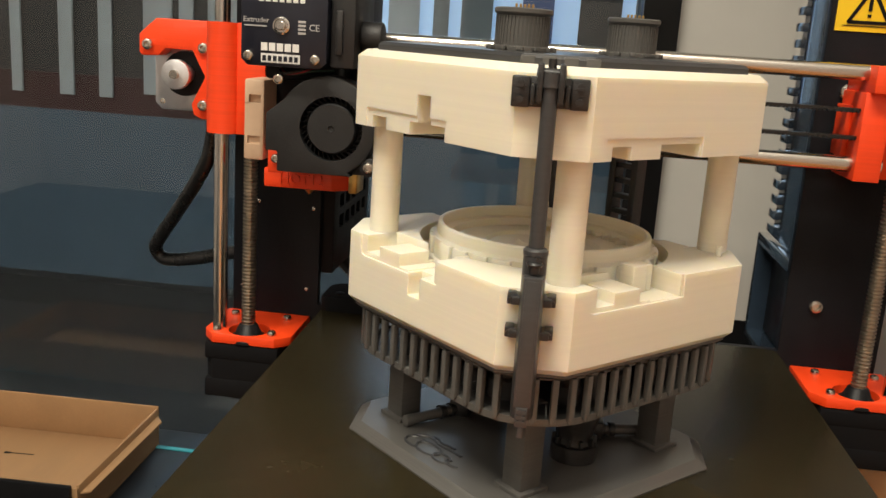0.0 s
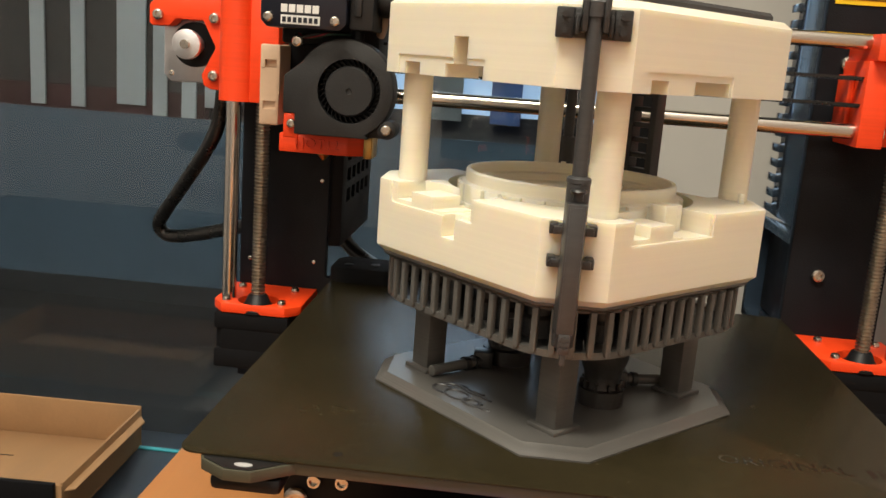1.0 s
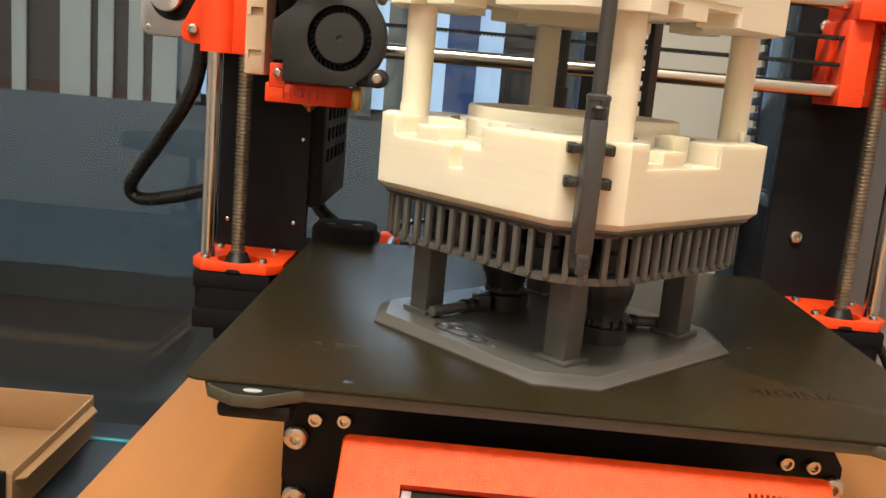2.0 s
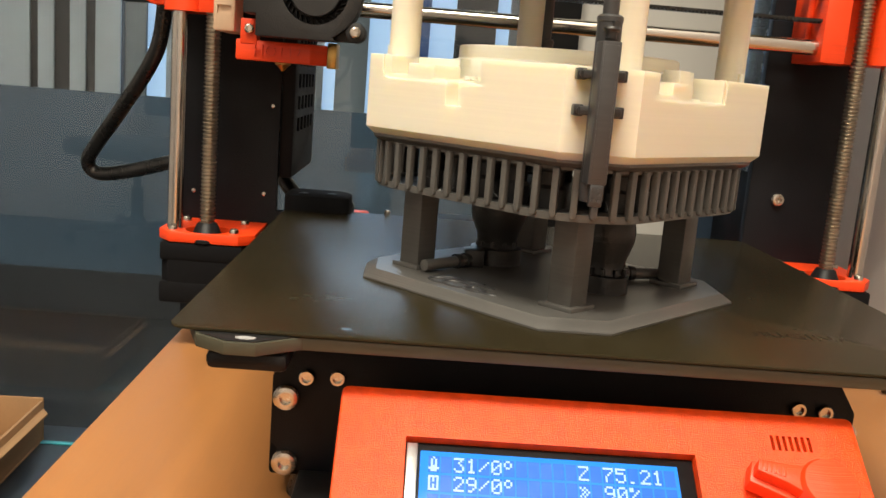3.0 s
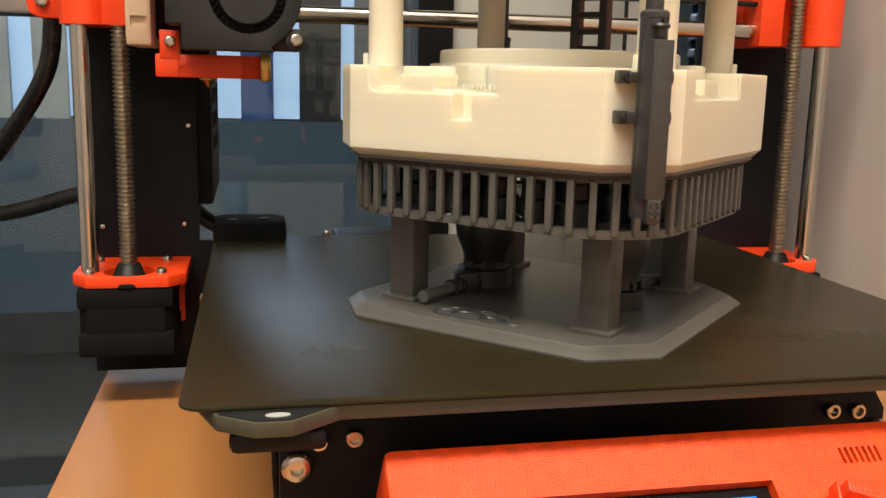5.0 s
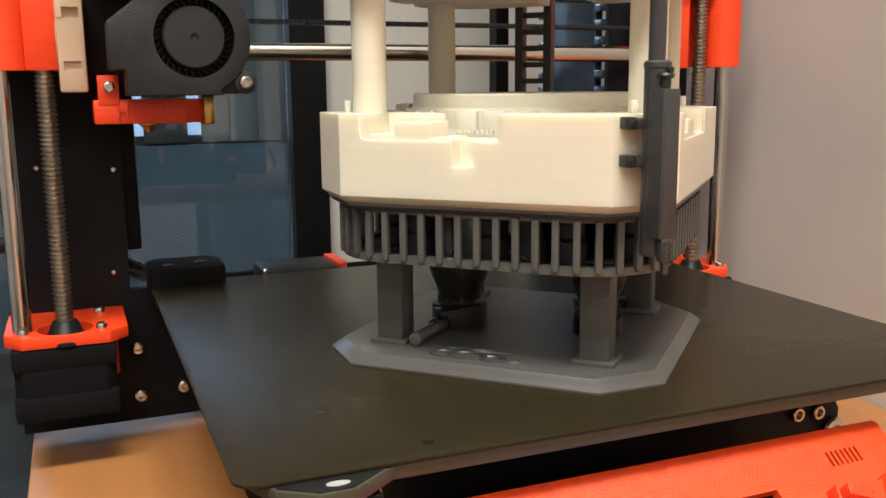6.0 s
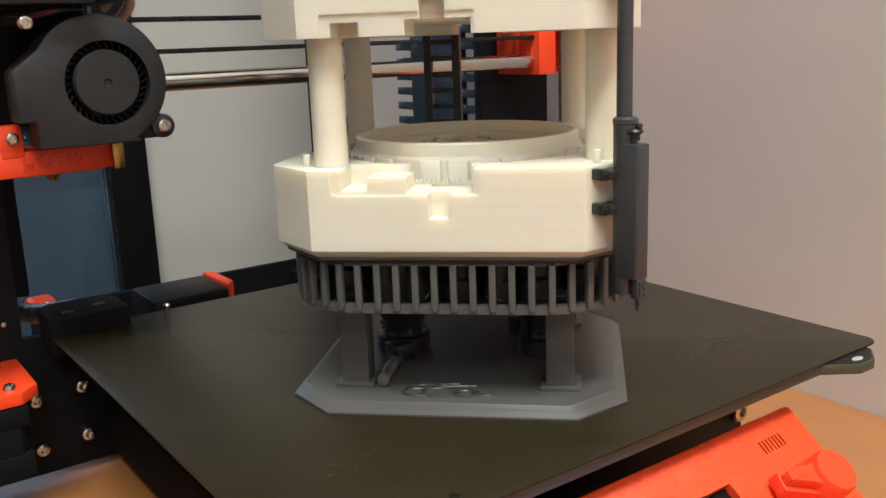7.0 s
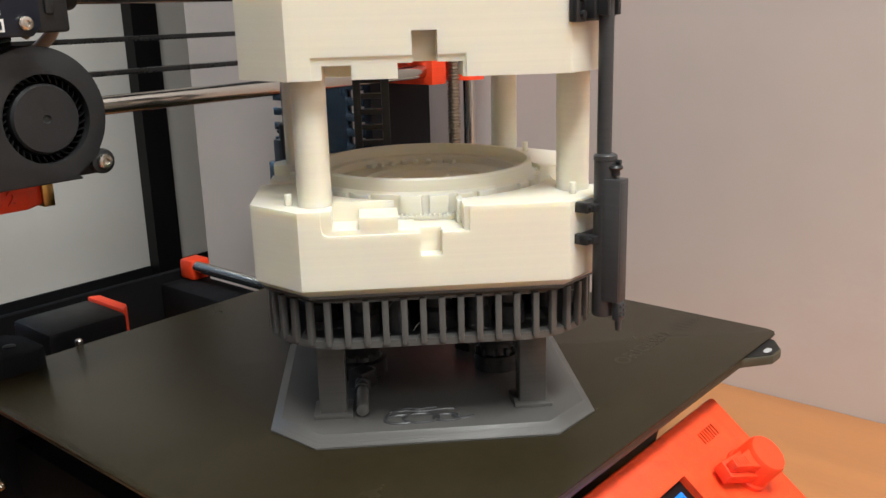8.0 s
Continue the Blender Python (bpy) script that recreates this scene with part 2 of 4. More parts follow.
def carve(bm, cut):
    """The first solid less the second."""
    a, b = bpy.data.meshes.new("a"), bpy.data.meshes.new("b")
    bm.to_mesh(a), cut.to_mesh(b)
    bm.free(), cut.free()
    oa, ob = new("carved", a), new("cutter", b)
    md = oa.modifiers.new("cut", "BOOLEAN")
    md.object, md.operation, md.solver = ob, "DIFFERENCE", "EXACT"
    md.use_self = True
    bpy.context.view_layer.update()
    me = bpy.data.meshes.new_from_object(oa.evaluated_get(bpy.context.evaluated_depsgraph_get()))
    out = bmesh.new()
    out.from_mesh(me)
    for o in (oa, ob):
        bpy.data.objects.remove(o)
    for m in (a, b, me):
        bpy.data.meshes.remove(m)
    return out


def text_bm(body, size, m, depth=0.0002, align="CENTER"):
    cu = bpy.data.curves.new("text", "FONT")
    cu.body, cu.size, cu.extrude, cu.align_x, cu.align_y = body, size, depth, align, "CENTER"
    cu.resolution_u = 2
    ob = new("text", cu)
    bpy.context.view_layer.update()
    me = bpy.data.meshes.new_from_object(ob.evaluated_get(bpy.context.evaluated_depsgraph_get()))
    t = bmesh.new()
    t.from_mesh(me)
    t.transform(m)
    bpy.data.objects.remove(ob)
    bpy.data.curves.remove(cu)
    bpy.data.meshes.remove(me)
    return t


def bolt(parent, p, d, r=0.0027, h=0.0022, name="bolt", socket=True):
    """A button or cap screw whose head points along d."""
    p, d = Vector(p), Vector(d).normalized()
    m = Matrix.Translation(p) @ d.to_track_quat("Z", "Y").to_matrix().to_4x4()
    bm = bmesh.new()
    lathe(bm, [(r, 0), (r, h * 0.55), (r * 0.86, h * 0.86), (r * 0.62, h), (r * 0.45, h), (r * 0.42, h * 0.35)], n=18, m=m)
    return part(name, bm, BOLT, parent)


# ---------- setting ----------
def setting(name, lo, hi, material, label, bev=0.0):
    bm = bmesh.new()
    box(bm, lo, hi, bev)
    return solid(name, bm, material, label, name.split("_")[0], "structure")


GY = 0.78   # the glass partition
setting("floor", (-3.0, -3.0, -0.80), (2.2, 4.0, -0.74), FLOORM, "grey office carpet floor")
setting("ceiling", (-3.0, -3.0, 1.90), (2.2, 4.0, 1.98), CEIL, "white painted office ceiling")
setting("wall_east", (0.223, -3.0, -0.74), (0.34, 0.45, 1.90), WALLP, "grey-beige painted plaster wall beside the desk")
setting("wall_east_recess", (0.62, 0.45, -0.74), (0.72, GY + 0.1, 1.90), WALLP, "painted plaster wall of the recess")
setting("wall_recess_return", (0.34, 0.40, -0.74), (0.72, 0.45, 1.90), WALLP, "painted return of the plaster wall")
setting("wall_west", (-3.0, -3.0, -0.74), (-2.9, 4.0, 1.90), WALLP, "plain painted office wall")
setting("wall_south", (-2.9, -3.0, -0.74), (0.223, -2.9, 1.90), WALLP, "plain painted office wall")
setting("wall_corridor_north", (-2.9, 3.9, -0.74), (2.2, 4.0, 1.90), PANEL, "plain wall of the room behind the glass")
setting("wall_corridor_east", (2.1, GY + 0.1, -0.74), (2.2, 3.9, 1.90), PANEL, "plain end wall of the room behind the glass")
setting("wall_partition_panel", (0.131, GY, -0.10), (0.62, GY + 0.06, 1.90), PANEL, "smooth white partition panel between black posts")
setting("trim_partition_base", (0.131, GY - 0.004, -0.74), (0.62, GY + 0.06, -0.10), BLACKR, "black lower part of the partition panel")
setting("trim_post_a", (0.088, GY - 0.022, -0.74), (0.131, GY + 0.05, 1.90), POST, "black aluminium post of the glass partition")
setting("trim_post_b", (0.357, GY - 0.022, -0.74), (0.392, GY - 0.001, 1.90), POST, "black aluminium post on the partition panel")
glassw = setting("window_partition", (-2.9, GY, -0.70), (0.088, GY + 0.010, 1.90), GLASS, "clear glass office partition pane")
glassw.visible_shadow = False
film = setting("window_film", (-2.9, GY + 0.014, -0.130), (0.088, GY + 0.016, 0.100), FILM, "frosted blue-grey privacy film band on the glass")
setting("trim_glass_base", (-2.9, GY - 0.02, -0.74), (0.088, GY + 0.03, -0.70), POST, "black base rail of the glass partition")

# ---------- the room behind the glass ----------
rnd = random.Random(4)
SKYM = bpy.data.materials.new("overcast_daylight")
SKYM.use_nodes = True
_b = SKYM.node_tree.nodes["Principled BSDF"]
_b.inputs["Base Color"].default_value = (0.3, 0.4, 0.5, 1)
_b.inputs["Emission Color"].default_value = (0.50, 0.70, 0.95, 1)
_b.inputs["Emission Strength"].default_value = 0.62
setting("backdrop_daylight", (-1.02, 2.70, 0.02), (0.75, 2.72, 1.85), SKYM, "plain bright daylight outside the far window")
setting("wall_corridor_sill", (-2.9, 2.68, -0.74), (2.1, 2.76, 0.02), GREYB, "grey wall below the far window")
blind = thing("vertical_blind", (-0.3, 2.6, -0.7), "pale vertical slat blind lit by daylight", "blind")
x = -1.0
while x < 1.6:
    w = rnd.choice((0.05, 0.07, 0.10, 0.13))
    if -0.25 < x < 0.0:
        m = (REDP, BLUEP, GREYL)[int((x + 0.25) / 0.084)]
    elif x < 0.1:
        m = rnd.choice((PALE, PALE, GREYL, GREYL, GREYB))
    else:
        m = rnd.choice((GREYL, GREYB, GREYB, GREYL, GREYL, OCHRE))
    bm = bmesh.new()
    box(bm, (x, 2.6, 0.0), (x + w, 2.612, 1.85), 0.002, Matrix.Translation((x, 2.6, 0)) @ pose(0, 0, 0, 0, 0, rnd.uniform(-12, 12)) @ Matrix.Translation((-x, -2.6, 0)))
    part("slat", bm, m, blind)
    x += w + (rnd.uniform(0.02, 0.12) if x < 0.1 else -0.012)
for x0, x1, z0, m in ((-2.06, -2.01, -0.05, PALE), (-1.878, -1.840, -0.05, PALE), (-1.703, -1.652, -0.05, PALE), (-1.560, -1.512, -0.05, PALE), (-1.400, -1.300, -0.03, PALE), (-1.275, -1.225, -0.06, PALE), (-1.175, -1.125, -0.06, PALE), (-1.095, -1.015, -0.02, PALE)):
    bm = bmesh.new()
    box(bm, (x0, 2.6, z0), (x1, 2.612, 1.85), 0.002)
    part("slat", bm, m, blind)
# Board added to stand in for a dark maroon reflection in the glass.
setting("trim_window_rail", (-2.8, 2.62, -0.15), (-1.10, 2.66, 0.02), MAROON, "dark maroon board added for the reflected band above the film")
setting("wall_corridor_dark", (-2.8, 2.64, 0.02), (-1.03, 2.67, 1.85), GREYB, "dark grey panel beside the far window")

# ---------- desk ----------
desk = thing("desk", (0, -0.2, -0.74), "beech laminate desk standing against the plaster wall", "desk")
bm = bmesh.new()
box(bm, (-0.184, -1.0, -0.026), (0.2225, 0.31, 0.0), 0.0015)
part("desktop", bm, WOOD, desk)
for x0, y0 in ((-0.16, -0.95), (0.17, -0.95), (-0.16, 0.25), (0.17, 0.25)):
    bm = bmesh.new()
    box(bm, (x0, y0, -0.74), (x0 + 0.04, y0 + 0.04, -0.026), 0.002)
    part("leg", bm, ALU, desk, "grey metal leg")

# ---------- the printer ----------
P = thing("desktop_printer", (0, 0, 0), "black-framed desktop filament printer with orange printed parts on the desk", "printer")
FY = 0.133
bm = bmesh.new()
frame_pts = [(-0.187, 0.004), (-0.088, 0.004), (-0.088, 0.060), (-0.100, 0.070), (-0.135, 0.070), (-0.135, 0.312), (0.1315, 0.312), (0.1315, 0.070), (0.100, 0.070), (0.088, 0.060), (0.088, 0.004), (0.185, 0.004), (0.185, 0.375), (-0.187, 0.375)]
RY = Matrix.Translation((0, FY + 0.006, 0)) @ pose(0, 0, 0, 90, 0, 0)
prism(bm, frame_pts, 0, 0.006, 0.0004, RY)
gantry = part("gantry_frame", bm, BLACKP, P, "black powder-coated aluminium gantry frame")
for px, pz in ((-0.1810, 0.078), (-0.1420, 0.079), (-0.172, 0.130), (-0.139, 0.128)):
    bolt(gantry, (px, FY, pz), (0, -1, 0), 0.0012, 0.0006)
bolt(gantry, (0.148, FY, 0.098), (0, -1, 0), 0.0038, 0.0026)
bolt(gantry, (0.146, FY, 0.2155), (0, -1, 0), 0.0042, 0.0028)
for pz in (0.041, 0.0168):
    for sx in (-1, 1):
        for dx in (0.1337, 0.113):
            bolt(gantry, (sx * dx, FY, pz + (0.002 if dx < 0.12 else 0)), (0, -1, 0), 0.0034, 0.003)
# the warning sticker on the frame
stk = bmesh.new()
box(stk, (0.1343, FY - 0.0006, 0.2467), (0.1713, FY, 0.3100), 0.0)
sticker = part("warning_sticker", stk, YELLOW, gantry, "yellow warning sticker with a black triangle")
bm = bmesh.new()
for c, a in (((0.1505, 0.2513), 0), ((0.1555, 0.2600), 120), ((0.1455, 0.2600), 240)):
    box(bm, (-0.0104, FY - 0.0010, -0.0009), (0.0104, FY - 0.0007, 0.0009), 0, Matrix.Translation((c[0], 0, c[1])) @ pose(0, 0, 0, 0, -a, 0))
box(bm, (0.1496, FY - 0.0010, 0.2570), (0.1514, FY - 0.0007, 0.2648))
box(bm, (0.1496, FY - 0.0010, 0.2538), (0.1514, FY - 0.0007, 0.2555))
box(bm, (0.1378, FY - 0.0010, 0.2493), (0.1713, FY - 0.0007, 0.2497))
box(bm, (0.1622, FY - 0.0010, 0.2467), (0.1626, FY - 0.0007, 0.3100))
part("printed_mark", bm, BLACKM, P)

for sx in (-1, 1):
    rx, lx = (0.1815 * sx, 0.1645 * sx)
    bm = bmesh.new()
    cyl(bm, (rx, 0.097, 0.055), (rx, 0.097, 0.37), 0.004, n=28)
    part("smooth_rod", bm, STEEL, P, "polished steel vertical guide rod")
    bm = bmesh.new()
    prof = []
    z = 0.060
    while z < 0.345:
        prof += [(0.0031, z), (0.0040, z + 0.0007), (0.0040, z + 0.0011), (0.0031, z + 0.0017)]
        z += 0.0020
    lathe(bm, prof, (lx, 0.0955, 0), 20)
    part("lead_screw", bm, SCREW, P, "threaded steel lead screw")
    # orange motor mount
    cx = 0.1655 * sx
    bm = bmesh.new()
    pts = [(cx - 0.0235, 0.0945), (cx - 0.0165, 0.0855), (cx + 0.0190, 0.0855), (cx + 0.0265, 0.0930), (cx + 0.0265, 0.1325), (cx - 0.0235, 0.1325)]
    if sx > 0:
        pts = [(2 * cx - a, b) for a, b in reversed(pts)]
    prism(bm, pts, 0.0574, 0.0628, 0.0006)
    cut = bmesh.new()
    cyl(cut, (lx, 0.0975, 0.04), (lx, 0.0975, 0.07), 0.0115, n=40)
    bm = carve(bm, cut)
    mount = part("motor_mount", bm, ORANGE, P, "orange printed motor mount")
    bm = bmesh.new()
    box(bm, (cx - 0.021, 0.1285, 0.030), (cx + 0.023, 0.1325, 0.0574), 0.001)
    part("mount_bracket", bm, ORANGE, mount)
    for bx_, by_ in ((-0.0157, 0.0917), (0.0157, 0.0917), (-0.0157, 0.1215), (0.0157, 0.1215)):
        bolt(mount, (cx + bx_, by_, 0.0628), (0, 0, 1), 0.0024, 0.0026)
    bm = bmesh.new()
    prism(bm, [(cx - 0.0205, 0.0900), (cx - 0.0165, 0.0862), (cx + 0.0165, 0.0862), (cx + 0.0205, 0.0900), (cx + 0.0205, 0.1240), (cx + 0.0165, 0.1280), (cx - 0.0165, 0.1280), (cx - 0.0205, 0.1240)], 0.0268, 0.0573, 0.0006)
    mot = part("stepper_motor", bm, BLACKR, P, "black stepper motor under the mount")
    for z0, z1 in ((0.0252, 0.0365), (0.0475, 0.0572)):
        bm = bmesh.new()
        box(bm, (cx - 0.0210, 0.0857, z0), (cx + 0.0210, 0.1284, z1), 0.0015)
        part("motor_cap", bm, BLACKR, mot)
    bm = bmesh.new()
    lathe(bm, [(0.0108, 0.0576), (0.0106, 0.0590), (0.0072, 0.0618), (0.0052, 0.0665), (0.0042, 0.0672)], (lx, 0.0955, 0), 28)
    part("screw_coupler", bm, BLACKM, P, "black conical screw coupler")

# left axis end with its motor
bm = bmesh.new()
cyl(bm, (-0.1795, 0.0970, 0.1730), (-0.1795, 0.0970, 0.2304), 0.0098, n=32)
xl = part("axis_end", bm, ORANGE, P, "orange printed axis end holding the idler motor")
for lo, hi in (((-0.1893, 0.0965, 0.1730), (-0.1722, 0.118, 0.2304)), ((-0.1722, 0.0995, 0.1730), (-0.1712, 0.118, 0.2304)), ((-0.1712, 0.0905, 0.1730), (-0.1560, 0.122, 0.2304))):
    bm = bmesh.new()
    box(bm, lo, hi, 0.0004)
    part("bearing_block", bm, ORANGE, xl)
bm = bmesh.new()
prism(bm, [(-0.2376, 0.2111), (-0.2360, 0.2095), (-0.2264, 0.2100), (-0.2225, 0.2140), (-0.2068, 0.2140), (-0.1994, 0.1997), (-0.2050, 0.1890), (-0.2074, 0.1843), (-0.2060, 0.1785), (-0.2018, 0.1765), (-0.1880, 0.1765), (-0.1880, 0.2302), (-0.2276, 0.2302), (-0.2376, 0.2212)], 0, 0.012, 0.0008, Matrix.Translation((0, 0.1300, 0)) @ pose(0, 0, 0, 90, 0, 0))
part("motor_arm", bm, ORANGE, xl)
for q in ((-0.2323, 0.2158), (-0.2000, 0.2155), (-0.2002, 0.1842)):
    bolt(xl, (q[0], 0.1178, q[1]), (0, -1, 0), 0.0031, 0.0022)
bm = bmesh.new()
prism(bm, [(-0.234, 0.1832), (-0.230, 0.1792), (-0.196, 0.1792), (-0.192, 0.1832), (-0.192, 0.2175), (-0.196, 0.2215), (-0.230, 0.2215), (-0.234, 0.2175)], 0, 0.008, 0.0006, Matrix.Translation((0, 0.1385, 0)) @ pose(0, 0, 0, 90, 0, 0))
axm = part("axis_motor", bm, POLALU, P, "axis stepper motor with aluminium face plate")
bm = bmesh.new()
box(bm, (-0.234, 0.1385, 0.1792), (-0.192, 0.168, 0.2215), 0.003)
part("motor_body", bm, BLACKM, axm)
bm = bmesh.new()
cyl(bm, (-0.2145, 0.1310, 0.2005), (-0.2145, 0.1260, 0.2005), 0.0125, n=36)
part("motor_boss", bm, BLACKM, axm)
bm = bmesh.new()
cyl(bm, (-0.2145, 0.1265, 0.2005), (-0.2145, 0.1165, 0.2005), 0.0058, n=30)
cyl(bm, (-0.2145, 0.1168, 0.2005), (-0.2145, 0.1125, 0.2005), 0.0082, n=36, bev=0.0004)
part("pulley", bm, POLALU, axm, "aluminium toothed pulley")
bm = bmesh.new()
cyl(bm, (-0.2145, 0.1126, 0.2005), (-0.2145, 0.1100, 0.2005), 0.0025, n=20)
part("motor_shaft", bm, BOLT, axm)
bolt(axm, (-0.2295, 0.1307, 0.1838), (0, -1, 0), 0.0016, 0.0004)

# right axis end
bm = bmesh.new()
cyl(bm, (0.1800, 0.0970, 0.1745), (0.1800, 0.0970, 0.2304), 0.0100, n=32)
xr = part("axis_end", bm, ORANGE, P, "orange printed axis end with belt tensioner")
for lo, hi in (((0.170, 0.0965, 0.1745), (0.190, 0.118, 0.2172)), ((0.1435, 0.0940, 0.1738), (0.1562, 0.131, 0.2172)), ((0.1562, 0.1040, 0.1745), (0.1700, 0.131, 0.2172)), ((0.1450, 0.0880, 0.2172), (0.1900, 0.131, 0.2303)), ((0.1405, 0.1100, 0.1840), (0.1435, 0.128, 0.2100))):
    bm = bmesh.new()
    box(bm, lo, hi, 0.0006)
    part("bearing_block", bm, ORANGE, xr)

for z in (0.1815, 0.2265):
    bm = bmesh.new()
    cyl(bm, (-0.168, 0.102, z), (0.158, 0.102, z), 0.004, n=28)
    part("cross_rod", bm, STEELX, P, "polished steel cross rod")
for z in (0.195, 0.2085):
    bm = bmesh.new()
    box(bm, (-0.168, 0.098, z - 0.0007), (0.155, 0.104, z + 0.0007))
    x = -0.10
    while x < 0.145:
        box(bm, (x, 0.098, z - 0.0014), (x + 0.001, 0.104, z - 0.0006))
        x += 0.002
    part("belt", bm, RUBBER, P, "black toothed drive belt")

# carriage, extruder, fans
bm = bmesh.new()
box(bm, (-0.150, 0.086, 0.168), (-0.102, 0.125, 0.262), 0.002)
box(bm, (-0.147, 0.062, 0.205), (-0.110, 0.090, 0.262), 0.002)
part("carriage", bm, BLACKM, P, "black printed carriage on the cross rods")
bm = bmesh.new()
prism(bm, [(-0.1510, 0.2150), (-0.1480, 0.2120), (-0.1135, 0.2120), (-0.1105, 0.2150), (-0.1105, 0.264), (-0.1510, 0.264)], 0, 0.028, 0.0007, Matrix.Translation((0, 0.0670, 0)) @ pose(0, 0, 0, 90, 0, 0))
ext = part("extruder_motor", bm, NAVY, P, "dark extruder motor with white printed labels")
bolt(ext, (-0.1472, 0.0390, 0.2165), (0, -1, 0), 0.0024, 0.0016)
bolt(ext, (-0.1158, 0.0390, 0.2162), (0, -1, 0), 0.0024, 0.0016)
bm = bmesh.new()
lathe(bm, [(0.0040, 0), (0.0040, 0.0008), (0.0032, 0.0012), (0.0030, 0.0004), (0.0022, 0.0004), (0.0022, 0.0025), (0.0017, 0.0029)], n=28, m=Matrix.Translation((-0.1318, 0.0390, 0.2305)) @ pose(0, 0, 0, 90, 0, 0))
part("motor_shaft_boss", bm, STEEL, ext)
TM = lambda x, z, y=0.0388: Matrix.Translation((x, y, z)) @ pose(0, 0, 0, 90, 0, 0)
part("lettering", text_bm("Extruder", 0.0034, TM(-0.1438, 0.2325)), GREYPRINT, ext)
bm = bmesh.new()
box(bm, (-0.1492, 0.0386, 0.2296), (-0.1388, 0.0389, 0.2302))
for i in range(4):
    box(bm, (-0.1240, 0.0386, 0.2322 - i * 0.0017), (-0.1205, 0.0389, 0.2332 - i * 0.0017))
add(bm, text_bm("CE", 0.0042, TM(-0.1165, 0.2302)))
part("label_marks", bm, GREYPRINT, ext)
bm = bmesh.new()
for i in range(5):
    box(bm, (-0.1412 + i * 0.0037, 0.0386, 0.2190), (-0.1382 + i * 0.0037, 0.0389, 0.2226))
box(bm, (-0.1412, 0.0386, 0.2137), (-0.1228, 0.0389, 0.2178))
for i in range(7):
    box(bm, (-0.1425 + i * 0.0032, 0.0386, 0.2408), (-0.1403 + i * 0.0032, 0.0389, 0.2432))
part("maker_badge", bm, WHITE, ext, "white maker's badge, plain shapes")
bm = bmesh.new()
for i in range(7):
    box(bm, (-0.1404 + i * 0.0025, 0.0383, 0.2145), (-0.1387 + i * 0.0025, 0.0385, 0.2169))
part("badge_cut", bm, NAVY, ext)
bm = bmesh.new()
box(bm, (-0.1100, 0.043, 0.213), (-0.0985, 0.085, 0.264), 0.0012)
cyl(bm, (-0.0985, 0.060, 0.2275), (-0.0885, 0.060, 0.2275), 0.0075, n=26, bev=0.001)
exb = part("extruder_body", bm, FANB, P, "black printed extruder body with idler knob")
bm = bmesh.new()
box(bm, (-0.1072, 0.0415, 0.2190), (-0.1040, 0.0432, 0.2390), 0.0006)
part("latch", bm, GREYD, exb)
bm = bmesh.new()
tube(bm, [(-0.100, 0.075, 0.212), (-0.095, 0.066, 0.220), (-0.091, 0.070, 0.2135), (-0.094, 0.082, 0.205)], 0.0022)
part("sensor_cable", bm, BEIGE, exb)
for k in range(3):
    bm = bmesh.new()
    tube(bm, [(-0.142, 0.070, 0.212), (-0.136 + 0.002 * k, 0.056, 0.2085), (-0.124 + 0.002 * k, 0.052, 0.2105), (-0.112, 0.060, 0.211)], 0.0007, 8)
    part("wire", bm, (RUBBER, REDP, mat("green_wire", (0.01, 0.06, 0.04), 0.4))[k], exb)
# beige side fan
bm = bmesh.new()
box(bm, (-0.1585, 0.0660, 0.1640), (-0.1482, 0.103, 0.2040), 0.0012)
cut = bmesh.new()
box(cut, (-0.1565, 0.060, 0.172), (-0.1502, 0.0675, 0.176), 0.0)
box(cut, (-0.1560, 0.060, 0.1925), (-0.1500, 0.0690, 0.1965), 0.0)
box(cut, (-0.162, 0.060, 0.1760), (-0.1558, 0.0665, 0.1925), 0.0)
bm = carve(bm, cut)
cyl(bm, (-0.1588, 0.0845, 0.184), (-0.1575, 0.0845, 0.184), 0.008, n=24)
part("cooling_fan", bm, BEIGE, P, "beige side cooling fan")
# blower
bm = bmesh.new()
n = 40
pts = [(-0.1115 + 0.0238 * math.cos(a), 0.1852 + 0.0238 * math.sin(a)) for a in [math.radians(-62 + i * (212 / n)) for i in range(n + 1)]]
pts = [(-0.0985, 0.1625)] + pts + [(-0.1410, 0.1900), (-0.1410, 0.1722), (-0.1352, 0.1722), (-0.1352, 0.1625)]
prism(bm, pts, 0, 0.015, 0.0008, Matrix.Translation((0, 0.0615, 0)) @ pose(0, 0, 0, 90, 0, 0))
cut = bmesh.new()
cyl(cut, (-0.1092, 0.040, 0.1845), (-0.1092, 0.056, 0.1845), 0.0152, n=48)
bm = carve(bm, cut)
blow = part("blower_fan", bm, FANB, P, "matt black radial blower fan")
bm = bmesh.new()
lathe(bm, [(0.0119, 0), (0.0119, 0.0080), (0.0112, 0.0090), (0.0015, 0.0092), (0.0012, 0.0086)], n=40, m=Matrix.Translation((-0.1092, 0.0560, 0.1845)) @ pose(0, 0, 0, 90, 0, 0))
part("hub", bm, FANB, blow)
# Near-black ring added to darken the intake recess behind the blades.
bm = bmesh.new()
lathe(bm, [(0.0118, 0.0002), (0.0151, 0.0002), (0.0151, 0.0012), (0.0118, 0.0012)], n=48, m=Matrix.Translation((-0.1092, 0.0560, 0.1845)) @ pose(0, 0, 0, 90, 0, 0), close=True)
part("recess_dark_ring", bm, BLACKM, blow)
